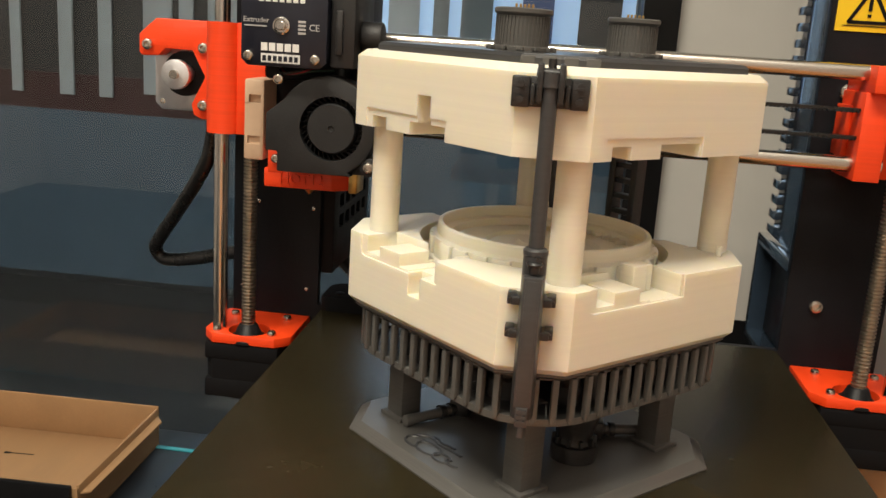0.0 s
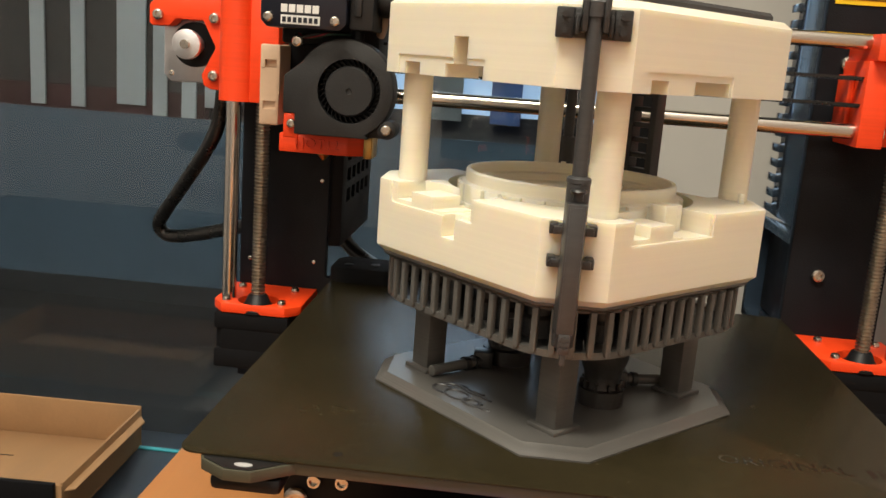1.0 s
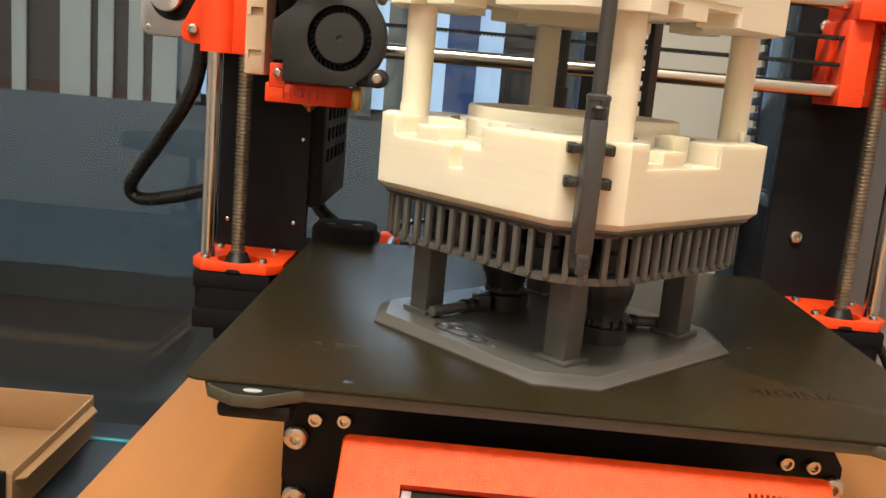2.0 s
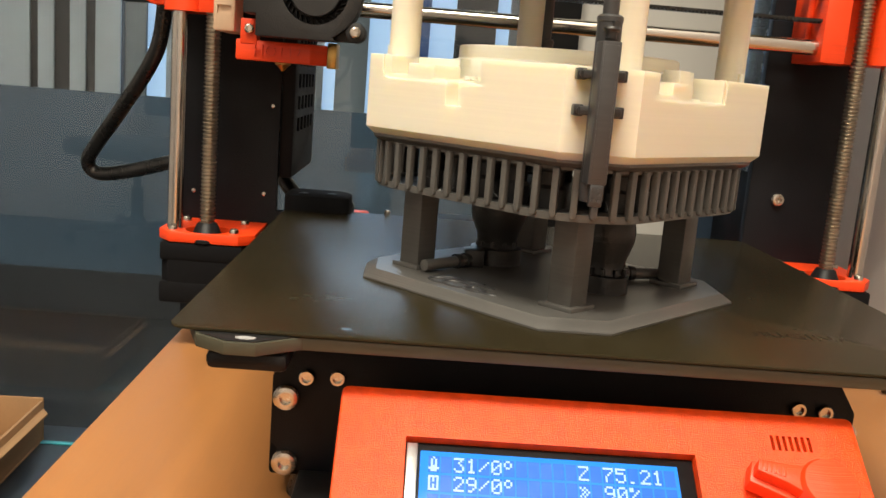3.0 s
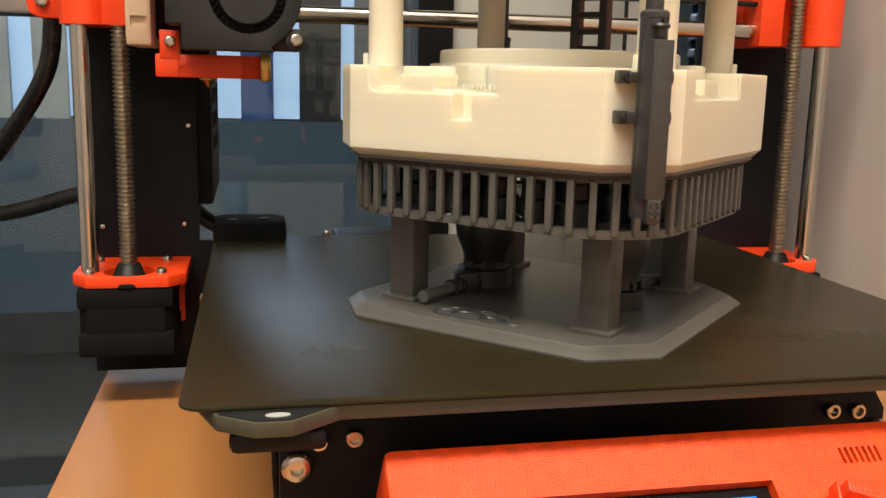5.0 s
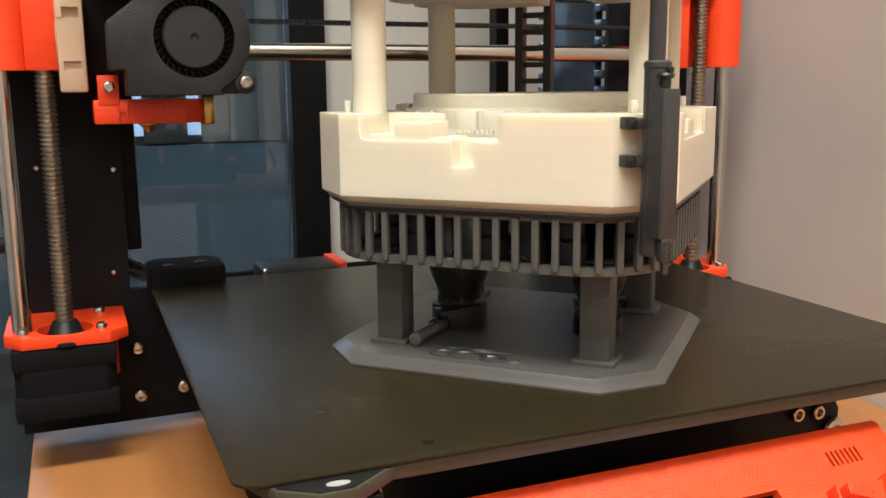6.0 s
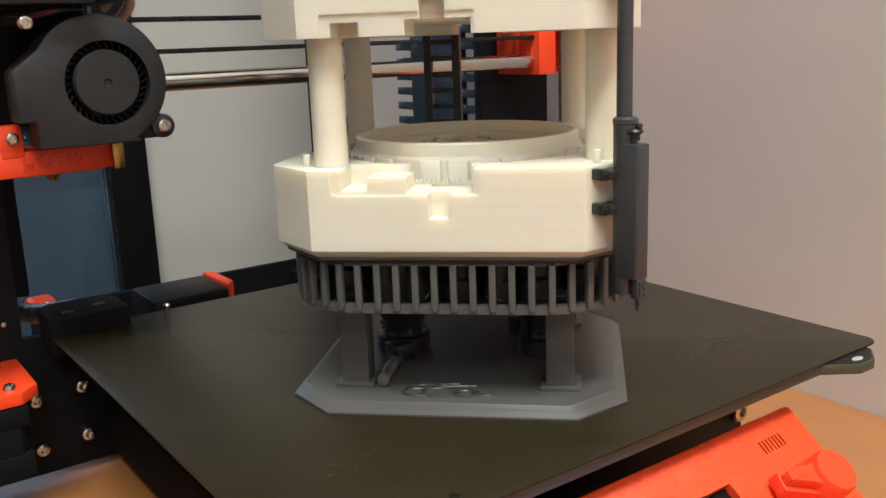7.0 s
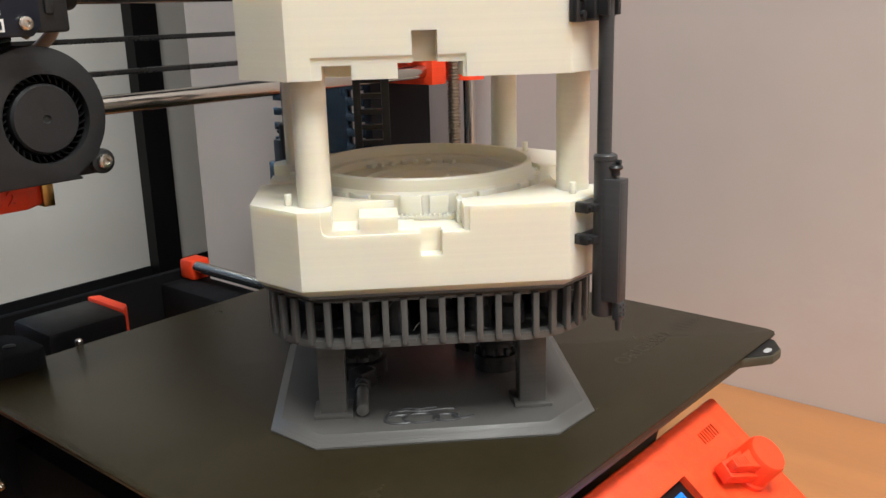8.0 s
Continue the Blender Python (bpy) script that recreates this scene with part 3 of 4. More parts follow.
for i in range(34):
    bm = bmesh.new()
    a = 2 * math.pi * i / 34
    box(bm, (0.0124, -0.0002, 0), (0.0150, 0.0002, 0.0066), 0, Matrix.Translation((-0.1092, 0.0560, 0.1845)) @ pose(0, 0, 0, 90, 0, 0) @ pose(0, 0, 0, 0, 0, math.degrees(a)) @ Matrix.Translation((0.0137, 0, 0)) @ pose(0, 0, 0, 0, 0, 35) @ Matrix.Translation((-0.0137, 0, 0)))
    part("blade", bm, BLACKM, blow)
bm = bmesh.new()
cyl(bm, (-0.0903, 0.0475, 0.1674), (-0.0903, 0.0615, 0.1674), 0.0045, n=24, bev=0.0006)
box(bm, (-0.1000, 0.050, 0.1630), (-0.0900, 0.0610, 0.1700), 0.0012)
lug = part("mounting_lug", bm, FANB, blow)
bolt(blow, (-0.0903, 0.0475, 0.1674), (0, -1, 0), 0.0028, 0.002)
bolt(blow, (-0.1348, 0.0465, 0.2062), (0, -1, 0), 0.0026, 0.002)
# fan duct and nozzle
bm = bmesh.new()
prism(bm, [(-0.1470, 0.064), (-0.1120, 0.064), (-0.1025, 0.071), (-0.1025, 0.088), (-0.1470, 0.088)], 0.1515, 0.1610, 0.0008)
box(bm, (-0.1450, 0.0636, 0.1590), (-0.1372, 0.0720, 0.1706), 0.0004)
duct = part("fan_duct", bm, ORANGE, P, "orange printed fan duct with raised lettering")
bolt(duct, (-0.1408, 0.0636, 0.1660), (0, -1, 0), 0.0024, 0.0018)
part("lettering", text_bm("HOT12", 0.0072, TM(-0.1275, 0.1563, 0.0636), 0.0006), ORANGE, duct)
bolt(duct, (-0.1405, 0.0665, 0.1650), (0, -1, 0), 0.0027, 0.0022)
bm = bmesh.new()
box(bm, (-0.1045, 0.068, 0.1505), (-0.1000, 0.084, 0.1625), 0.0006)
hb_ = part("heater_block", bm, BRASS, P, "brass heater block edge beside the duct")
bm = bmesh.new()
lathe(bm, [(0.0006, 0.1475), (0.0030, 0.1503), (0.0038, 0.1506), (0.0038, 0.1530)], (-0.1262, 0.0745, 0), 24)
part("nozzle", bm, BRASS, hb_)

# supply box behind the frame, with vent holes
bm = bmesh.new()
box(bm, (-0.186, 0.1395, 0.088), (-0.128, 0.236, 0.34), 0.0015)
cut = bmesh.new()
for i in range(12):
    for j in range(5):
        box(cut, (-0.131, 0.152 + j * 0.0155, 0.1135 + i * 0.0125), (-0.120, 0.1625 + j * 0.0155, 0.1215 + i * 0.0125))
bm = carve(bm, cut)
part("supply_box", bm, BLACKP, P, "black vented power supply box")
bm = bmesh.new()
tube(bm, [(-0.197, 0.128, 0.200), (-0.200, 0.131, 0.164), (-0.208, 0.136, 0.144), (-0.229, 0.150, 0.116), (-0.246, 0.164, 0.096), (-0.2530, 0.171, 0.085), (-0.2465, 0.172, 0.0785), (-0.225, 0.164, 0.0825), (-0.190, 0.152, 0.0930), (-0.165, 0.148, 0.095)], 0.0042, 14, 8)
part("motor_cable", bm, RUBBER, P, "black sleeved motor cable in a loop")

bm = bmesh.new()
tube(bm, [(0.178, 0.128, 0.045), (0.194, 0.120, 0.047), (0.204, 0.112, 0.032), (0.208, 0.104, 0.012), (0.206, 0.090, 0.003)], 0.0026, 10)
part("motor_cable", bm, RUBBER, P, "thin black motor cable")

# electronics trunking behind the frame on the far side
bm = bmesh.new()
box(bm, (0.1400, 0.1630, 0.119), (0.1450, 0.2180, 0.36), 0.0006)
i = 0
z = 0.120
while z < 0.355:
    box(bm, (0.1397, 0.1480, z), (0.1453, 0.1640, z + 0.0052), 0.0004)
    box(bm, (0.1397, 0.2170, z), (0.1453, 0.2350, z + 0.0052), 0.0004)
    z += 0.0098
part("slotted_trunking", bm, SLOT, P, "glossy dark navy slotted wiring trunking")
bm = bmesh.new()
box(bm, (0.136, 0.141, 0.045), (0.160, 0.240, 0.118), 0.0015)
cut = bmesh.new()
box(cut, (0.130, 0.149, 0.052), (0.152, 0.232, 0.111))
bm = carve(bm, cut)
elb = part("electronics_box", bm, SLOT, P, "glossy dark navy electronics box")
# Black panel added so the open interior of the box goes dark like deep shade.
bm = bmesh.new()
box(bm, (0.146, 0.150, 0.053), (0.151, 0.231, 0.110), 0.001)
part("dark_inset_panel", bm, BLACKM, elb)

# lower chassis: plates, rods, motor
bm = bmesh.new()
prism(bm, [(-0.102, 0.023), (-0.088, 0.009), (0.088, 0.009), (0.100, 0.023), (0.100, 0.047), (0.093, 0.058), (-0.093, 0.058), (-0.102, 0.047)], 0, 0.006, 0.0004, Matrix.Translation((0, -0.0720, 0)) @ pose(0, 0, 0, 90, 0, 0))
fp = part("front_plate", bm, BLACKP, P, "black front plate with button screws")
for q in ((-0.097, 0.0395), (-0.0965, 0.016), (0.0965, 0.0395), (0.0965, 0.016)):
    bolt(fp, (q[0], -0.078, q[1]), (0, -1, 0), 0.0046, 0.0030)
for q in ((-0.0905, 0.0470), (-0.0800, 0.0475), (0.0795, 0.0475), (0.0890, 0.0470)):
    bm = bmesh.new()
    m = Matrix.Translation((q[0], -0.078, q[1])) @ pose(0, 0, 0, 90, 0, 0)
    lathe(bm, [(0.0027, 0), (0.0027, 0.0016), (0.0024, 0.0020), (0.0016, 0.0020), (0.0015, 0.0006)], n=18, m=m)
    part("nut", bm, BOLT, fp)
bm = bmesh.new()
box(bm, (-0.100, 0.290, 0.004), (0.100, 0.296, 0.042), 0.0006)
part("rear_plate", bm, BLACKR, P, "black rear plate")
for sx in (-1, 1):
    bm = bmesh.new()
    box(bm, (0.088 * sx - 0.015, -0.072, 0.008), (0.088 * sx + 0.015, 0.290, 0.036), 0.0015)
    part("base_rail", bm, BLACKR, P, "black aluminium base extrusion")
    bm = bmesh.new()
    cyl(bm, (0.094 * sx, -0.070, 0.046), (0.094 * sx, 0.280, 0.046), 0.004, n=20)
    part("bed_rod", bm, STEEL, P, "steel guide rod under the bed")
    bm = bmesh.new()
    box(bm, (0.097 * sx - 0.008, 0.274, 0.036), (0.097 * sx + 0.008, 0.290, 0.051), 0.003)
    part("rod_holder", bm, ORANGE, P, "orange printed rod holder")
    for y0 in (-0.066, 0.280):
        bm = bmesh.new()
        cyl(bm, (0.088 * sx, y0, 0.0), (0.088 * sx, y0, 0.0085), 0.009, 0.007, n=20)
        part("rubber_foot", bm, RUBBER, P)
bm = bmesh.new()
box(bm, (-0.062, 0.175, 0.022), (-0.018, 0.215, 0.064), 0.003)
ym = part("bed_motor", bm, BLACKM, P, "black bed drive motor")
bm = bmesh.new()
prism(bm, [(-0.018, 0.178), (-0.0115, 0.186), (-0.0115, 0.214), (-0.018, 0.217)], 0.028, 0.0648, 0.001)
part("motor_holder", bm, ORANGE, ym, "orange printed motor holder")
# heated bed
bm = bmesh.new()
prism(bm, [(-0.124, -0.106), (-0.118, -0.1225), (-0.109, -0.1285), (-0.100, -0.1285), (-0.088, -0.1195), (0.088, -0.1195), (0.100, -0.1285), (0.109, -0.1285), (0.118, -0.1225), (0.124, -0.106), (0.124, 0.118), (-0.124, 0.118)], 0.0693, 0.0732, 0.0004)
hbed = part("heated_bed", bm, PCBEDGE, P, "black heated bed board with pale edge")
bm = bmesh.new()
prism(bm, [(-0.123, -0.106), (-0.1172, -0.1220), (-0.1085, -0.1278), (-0.1005, -0.1278), (-0.0882, -0.1187), (0.0882, -0.1187), (0.1005, -0.1278), (0.1085, -0.1278), (0.1172, -0.1220), (0.123, -0.106), (0.123, 0.117), (-0.123, 0.117)], 0.0732, 0.0735)
part("solder_mask", bm, PCB, hbed)
for sx in (-1, 1):
    bm = bmesh.new()
    prism(bm, [(sx * 0.1035 + 0.0030 * math.cos(a), -0.1248 + 0.0014 * math.sin(a)) for a in [2 * math.pi * i / 16 for i in range(16)]], 0.0735, 0.0737)
    part("white_pad", bm, GREYPRINT, hbed)
bm = bmesh.new()
box(bm, (-0.115, -0.124, 0.0632), (-0.0915, -0.100, 0.0688), 0.002)
part("bed_corner_block", bm, BLACKM, hbed)
bm = bmesh.new()
box(bm, (-0.085, -0.085, 0.0585), (0.085, 0.105, 0.0645), 0.001)
part("bed_carriage", bm, BLACKR, P, "black carriage plate under the bed")
bm = bmesh.new()
prism(bm, [(-0.1275, 0.112), (-0.124, 0.109), (-0.096, 0.109), (-0.0925, 0.112), (-0.0925, 0.132), (-0.097, 0.140), (-0.123, 0.140), (-0.1275, 0.134)], 0.0660, 0.0830, 0.0012)
clip = part("bed_cable_cover", bm, BLACKR, P, "black bed cable cover")
for q in ((-0.118, 0.118), (-0.103, 0.122)):
    bm = bmesh.new()
    lathe(bm, [(0.0026, 0.0828), (0.0026, 0.0834), (0.0014, 0.0837)], (q[0], q[1], 0), 16)
    part("cover_screw", bm, BLACKM, clip)
bm = bmesh.new()
tube(bm, [(-0.096, 0.136, 0.074), (-0.10, 0.17, 0.070), (-0.12, 0.22, 0.060), (-0.145, 0.235, 0.075), (-0.15, 0.238, 0.11)], 0.005, 12)
part("bed_cable", bm, RUBBER, P, "black sleeved bed cable")

# control box with screen, tilted towards the user
UX = Matrix.Translation((0, -0.1112, 0.0572)) @ pose(0, 0, 0, 38, 0, 0)
UL = UX @ Matrix.Translation((0, -0.0008, 0))
# in this frame x is right, y up the slope, z out of the panel
bm = bmesh.new()
pts = [(-0.0762, -0.068), (0.0812, -0.068), (0.0812, -0.001), (0.0795, 0.0), (-0.0745, 0.0), (-0.0762, -0.001)]
prism(bm, pts, -0.034, 0.0, 0.0012, UX)
cut = bmesh.new()
box(cut, (-0.0560, -0.0545, -0.0045), (0.0295, -0.0155, 0.01), 0, UL)
for i in range(7):
    box(cut, (0.0535 + i * 0.0019, -0.0130, -0.004), (0.0545 + i * 0.0019, -0.0080, 0.01), 0, UX)
box(cut, (-0.2, -0.3, -0.05), (0.2, 0.0, 0.0015))
box(cut, (-0.2, -0.0775, -0.05), (0.2, 0.05, 0.036))
bm = carve(bm, cut)
panel = part("control_box", bm, ORANGE_T, P, "orange textured control box with a sloping front")
bm = bmesh.new()
box(bm, (-0.0558, -0.0543, -0.0044), (0.0293, -0.0157, -0.0030), 0.0003, UL)
part("screen_bezel", bm, BLACKM, panel)
bm = bmesh.new()
box(bm, (-0.0556, -0.0500, -0.0028), (-0.0523, -0.0165, -0.0018), 0.0003, UL)
part("metal_clip", bm, ALU, panel)
bm = bmesh.new()
box(bm, (-0.0515, -0.0500, -0.0030), (0.0240, -0.0190, -0.0016), 0.0002, UL)
scr = part("screen", bm, LCDM, panel, "lit blue character display")
GLYPH = {"0": "0E11131519110E", "1": "040C040404040E", "2": "0E11010204081F", "3": "1F02040201110E", "5": "1F101E0101110E", "7": "1F010204080808", "9": "0E11110F01020C",
         "/": "00010204081000", "o": "0C12120C000000", "Z": "1F01020408101F", ".": "0000000000000C", "%": "18190204081303", ">": "00140A050A1400", "t": "040A0A0A0E1F0E", "b": "1F15151115151F"}
PX, PZ = 0.00060, 0.00066
dots = bmesh.new()


def quad(bm, x0, y0, x1, y1, z):
    bm.faces.new([bm.verts.new(UL @ Vector(p)) for p in ((x0, y0, z), (x1, y0, z), (x1, y1, z), (x0, y1, z))])


LINES = ("t 31/0o     Z 75.21 ", "b 29/0o     > 90%   ", "                    ", "                    ")
for r, line in enumerate(LINES):
    for c, ch in enumerate(line):
        x0, y0 = -0.0490 + c * 0.00362, -0.0208 - r * 0.0059
        cell = bmesh.new()
        quad(cell, x0 - 0.0001, y0 - 0.0050, x0 + 0.0031, y0 + 0.0002, -0.00155)
        part("character_cell", cell, LCDC, panel)
        if ch in GLYPH:
            for k in range(7):
                v = int(GLYPH[ch][2 * k:2 * k + 2], 16)
                for b in range(5):
                    if v >> (4 - b) & 1:
                        quad(dots, x0 + b * PX, y0 - (k + 1) * PZ, x0 + (b + 0.97) * PX, y0 - (k + 0.03) * PZ, -0.0015)
part("lettering", dots, LCDT, panel, "white dot-matrix readings")
bm = bmesh.new()
KN = UX @ Matrix.Translation((0.0618, -0.0300, 0))
lathe(bm, [(0.0092, 0.0), (0.0092, 0.0016), (0.0084, 0.0024), (0.0082, 0.0120), (0.0074, 0.0134), (0.0010, 0.0140)], n=40, m=KN)
KP = KN @ pose(0, 0, 0, 0, 0, 74)
prism(bm, [(-0.0070, 0.0), (0.0070, 0.0), (0.0052, 0.0090), (0.0034, 0.0205), (-0.0034, 0.0205), (-0.0052, 0.0090)], 0.0022, 0.0075, 0.0005, KP)
prism(bm, [(-0.0062, 0.0), (0.0062, 0.0), (0.0030, 0.0110), (0.0018, 0.0198), (-0.0018, 0.0198), (-0.0030, 0.0110)], 0.0070, 0.0118, 0.0005, KP)
for i in range(6):
    box(bm, (-0.0015, 0.0120 + i * 0.0013, 0.0116), (0.0015, 0.0127 + i * 0.0013, 0.0121), 0.0001, KP)
part("knob", bm, ORANGE, panel, "orange printed dial with a pointer")
bm = bmesh.new()
box(bm, (-0.0915, -0.110, 0.0015), (-0.0775, -0.079, 0.014), 0.001)
part("card_slot", bm, FANB, panel)

# ---------- the steel sheet ----------
bm = bmesh.new()
R = 0.006
pts = []
for cx, cy, a0 in ((0.127 - R, 0.1205 - R, 0), (-0.127 + R, 0.1205 - R, 90), (-0.127 + R, -0.1207 + R, 180), (0.127 - R, -0.1207 + R, 270)):
    pts += [(cx + R * math.cos(math.radians(a0 + 15 * i)), cy + R * math.sin(math.radians(a0 + 15 * i))) for i in range(7)]
prism(bm, pts, 0.0737, 0.0745, 0.0001)
sheet = thing("build_plate", (0, 0, 0.0737), "black powder-coated spring steel build plate on the heated bed", "build plate")
part("steel_sheet", bm, SHEET, sheet)
part("lettering", text_bm("ORIGINAL", 0.0100, Matrix.Translation((0.075, -0.083, 0.07452)), 0.00001), FAINT, sheet)
for i in range(5):
    bm = bmesh.new()
    box(bm, (0.1035 + 0.0038 * i, -0.0865, 0.0744), (0.1058 + 0.0038 * i, -0.0795, 0.07452))
    part("printed_bar", bm, FAINT, sheet)
bm = bmesh.new()
cyl(bm, (-0.076, -0.112, 0.0744), (-0.076, -0.112, 0.07455), 0.0016, n=14)
part("worn_mark", bm, FAINT, sheet)
for q in ((-0.0722, 0.1165), (0.055, 0.1165)):
    bm = bmesh.new()
    lathe(bm, [(0.0017, 0.0690), (0.0017, 0.0762), (0.0012, 0.0768)], (q[0], q[1] + 0.006, 0), 14)
    part("stop_pin", bm, BOLT, P)

# ---------- the printed tower standing on the sheet ----------
CB = Vector((-0.0053, -0.0303, 0))   # centre of the two cream blocks
CP = Vector((-0.0050, -0.0285, 0))   # centre of the plinth
ROT = pose(0, 0, 0, 0, 0, 45)
LB = Matrix.Translation(CB) @ ROT
LP = Matrix.Translation(CP) @ ROT
LG = Matrix.Translation((-0.0051, -0.0295, 0)) @ ROT
T = thing("printed_tower_model", (CP.x, CP.y, 0.0745), "printed cream and dark grey machine tower model on the build plate", "model")


def octagon(s, v):
    return [(-s, v), (-s, -v), (-v, -s), (v, -s), (s, -v), (s, v), (v, s), (-v, s)]


def face_m(k, base):
    """Face k of a block: x runs left to right along the face, y runs inwards from its plane at the centre."""
    return base @ pose(0, 0, 0, 0, 0, -90 + 90 * k)


# plinth with sloping rim
bm = bmesh.new()
prism(bm, octagon(0.0581, 0.0416), 0.0746, 0.0782, 0, LP, inset_top=0.0046, ht=0.0030)
plinth = part("plinth", bm, GREY, T, "grey printed plinth with a sloping rim")
# raised swirls of lettering that cannot be read
bm = bmesh.new()
for (u, v, r, a0, a1) in ((-0.0120, -0.0462, 0.0046, 70, 300), (-0.0050, -0.0458, 0.0050, 20, 372), (0.0040, -0.0464, 0.0036, 30, 360), (0.0100, -0.0450, 0.0032, 185, 330), (-0.0085, -0.0440, 0.0070, 100, 190)):
    pts = [LP @ pose(0, 0, 0, 0, 0, -90) @ Vector((u + r * 1.25 * math.cos(math.radians(a0 + (a1 - a0) * i / 8)), v + 0.75 * r * math.sin(math.radians(a0 + (a1 - a0) * i / 8)), 0.0781)) for i in range(9)]
    bm = bmesh.new()
    tube(bm, pts, 0.0007, 8, 3)
    part("raised_swirl", bm, GLOSSG, plinth)
for (u0, u1, v) in ((-0.016, 0.007, -0.0398), (-0.012, 0.001, -0.0380)):
    bm = bmesh.new()
    tube(bm, [LP @ pose(0, 0, 0, 0, 0, -90) @ Vector((u0 + (u1 - u0) * i / 4, v + 0.0006 * math.sin(i * 2.2), 0.0781)) for i in range(5)], 0.0007, 8, 4)
    part("raised_line", bm, GLOSSG, plinth)
# legs with square feet
for k in range(4):
    a = math.radians(-135 + 90 * k)
    cx, cy = 0.0357 * (1 if math.cos(a) > 0 else -1), 0.0357 * (1 if math.sin(a) > 0 else -1)
    bm = bmesh.new()
    box(bm, (cx - 0.0048, cy - 0.0048, 0.0780), (cx + 0.0048, cy + 0.0048, 0.1112), 0.0004, LP)
    leg = part("leg", bm, GREY, T, "square grey printed leg")
    bm = bmesh.new()
    box(bm, (cx - 0.0068, cy - 0.0068, 0.0780), (cx + 0.0068, cy + 0.0068, 0.0797), 0.0003, LP)
    part("foot", bm, GREY, leg)

# pumps and pipe below the grille
for px, py, h in ((-0.0185, 0.0185, 1.18), (0.0185, -0.0205, 1.0)):
    c = (CP.x + px, CP.y + py, 0)
    bm = bmesh.new()
    lathe(bm, [(0.0088, 0.0780), (0.0088, 0.0845), (0.0072, 0.0850), (0.0066, 0.0865), (0.0072, 0.0905), (0.0092, 0.0960), (0.0098, 0.1000), (0.0092, 0.1040), (0.0080, 0.1075), (0.0080, 0.1104)], c, 32)
    for v in bm.verts:
        v.co.x, v.co.y = c[0] + (v.co.x - c[0]) * h, c[1] + (v.co.y - c[1]) * h
    pump = part("pump", bm, GREYD, T, "dark grey printed pump below the grille")
    for i in range(10):
        a = 2 * math.pi * i / 10
        bm = bmesh.new()
        box(bm, (0.0068, -0.0007, 0.0848), (0.0084, 0.0007, 0.0875), 0.0002, Matrix.Translation(c) @ pose(0, 0, 0, 0, 0, math.degrees(a)))
        part("collar_lug", bm, GREYD, pump)
d = Vector((1, 1, 0)).normalized()
for p0, ln, flip in (((-0.0530, -0.0405, 0.0808), 0.028, 1), ((0.0430, -0.0225, 0.0808), 0.022, -1)):
    p0 = Vector(p0)
    dd = d if flip > 0 else Vector((-1, -0.25, 0)).normalized()
    bm = bmesh.new()
    cyl(bm, p0, p0 + dd * ln, 0.0022, n=24, bev=0.0002)
    pipe = part("pipe", bm, GREY, T, "short grey printed pipe lying on the plinth")
    for s in (0.66, 0.84):
        bm = bmesh.new()
        q = p0 + dd * ln * s
        cyl(bm, q - dd * 0.0012, q + dd * 0.0012, 0.0030, n=20, bev=0.0003)
        part("coupling", bm, GREYD, pipe)
    bm = bmesh.new()
    q = p0 + dd * ln
    box(bm, (q.x - 0.004, q.y - 0.004, 0.0780), (q.x + 0.004, q.y + 0.004, 0.0852), 0.0008)
    part("valve_block", bm, GREYD, pipe)

# grille: two rounded bands joined by slats
def rounded(s, r, n=9):
    out = []
    for cx, cy, a0 in ((s - r, s - r, 0), (-s + r, s - r, 90), (-s + r, -s + r, 180), (s - r, -s + r, 270)):
        out += [(cx + r * math.cos(math.radians(a0 + 90 * i / n)), cy + r * math.sin(math.radians(a0 + 90 * i / n))) for i in range(n + 1)]
    return out


def band(bm, so, ro, si, ri, z0, z1, m):
    t = bmesh.new()
    o, i_ = rounded(so, ro), rounded(si, ri)
    V = [[t.verts.new((x, y, z)) for x, y in pts] for pts, z in ((o, z0), (o, z1), (i_, z1), (i_, z0))]
    n = len(o)
    for a, b in zip(V, V[1:] + V[:1]):
        for j in range(n):
            f = t.faces.new((a[j], a[(j + 1) % n], b[(j + 1) % n], b[j]))
            f.smooth = True
    bmesh.ops.recalc_face_normals(t, faces=t.faces[:])
    return add(bm, t, m)


SG, RG = 0.0559, 0.0275
bm = bmesh.new()
band(bm, SG, RG, SG - 0.004, RG - 0.004, 0.1096, 0.1120, LG)
band(bm, SG - 0.0006, RG - 0.0006, SG - 0.006, RG - 0.006, 0.1254, 0.1272, LG)
grille = part("grille", bm, GREY, T, "dark grey printed grille of upright slats")
bm = bmesh.new()
prism(bm, octagon(0.0572, 0.0412), 0.1266, 0.1292, 0.0, LB, inset_bot=0.0022, hb=0.0014)
part("grille_cap", bm, GREY, grille)
# Floor closed off to shade the pumps below; darkened grey deepens the inside.
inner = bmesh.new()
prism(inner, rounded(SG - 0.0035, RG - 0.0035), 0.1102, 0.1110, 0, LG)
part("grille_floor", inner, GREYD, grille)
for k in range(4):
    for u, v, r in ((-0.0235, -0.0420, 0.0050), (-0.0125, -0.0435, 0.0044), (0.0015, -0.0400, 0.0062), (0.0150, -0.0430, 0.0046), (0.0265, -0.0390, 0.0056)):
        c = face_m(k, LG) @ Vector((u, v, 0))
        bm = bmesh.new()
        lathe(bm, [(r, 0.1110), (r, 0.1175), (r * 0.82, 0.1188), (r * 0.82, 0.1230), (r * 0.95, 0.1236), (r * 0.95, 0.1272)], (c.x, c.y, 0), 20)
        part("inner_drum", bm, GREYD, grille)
sl = bmesh.new()
W = 0.00108
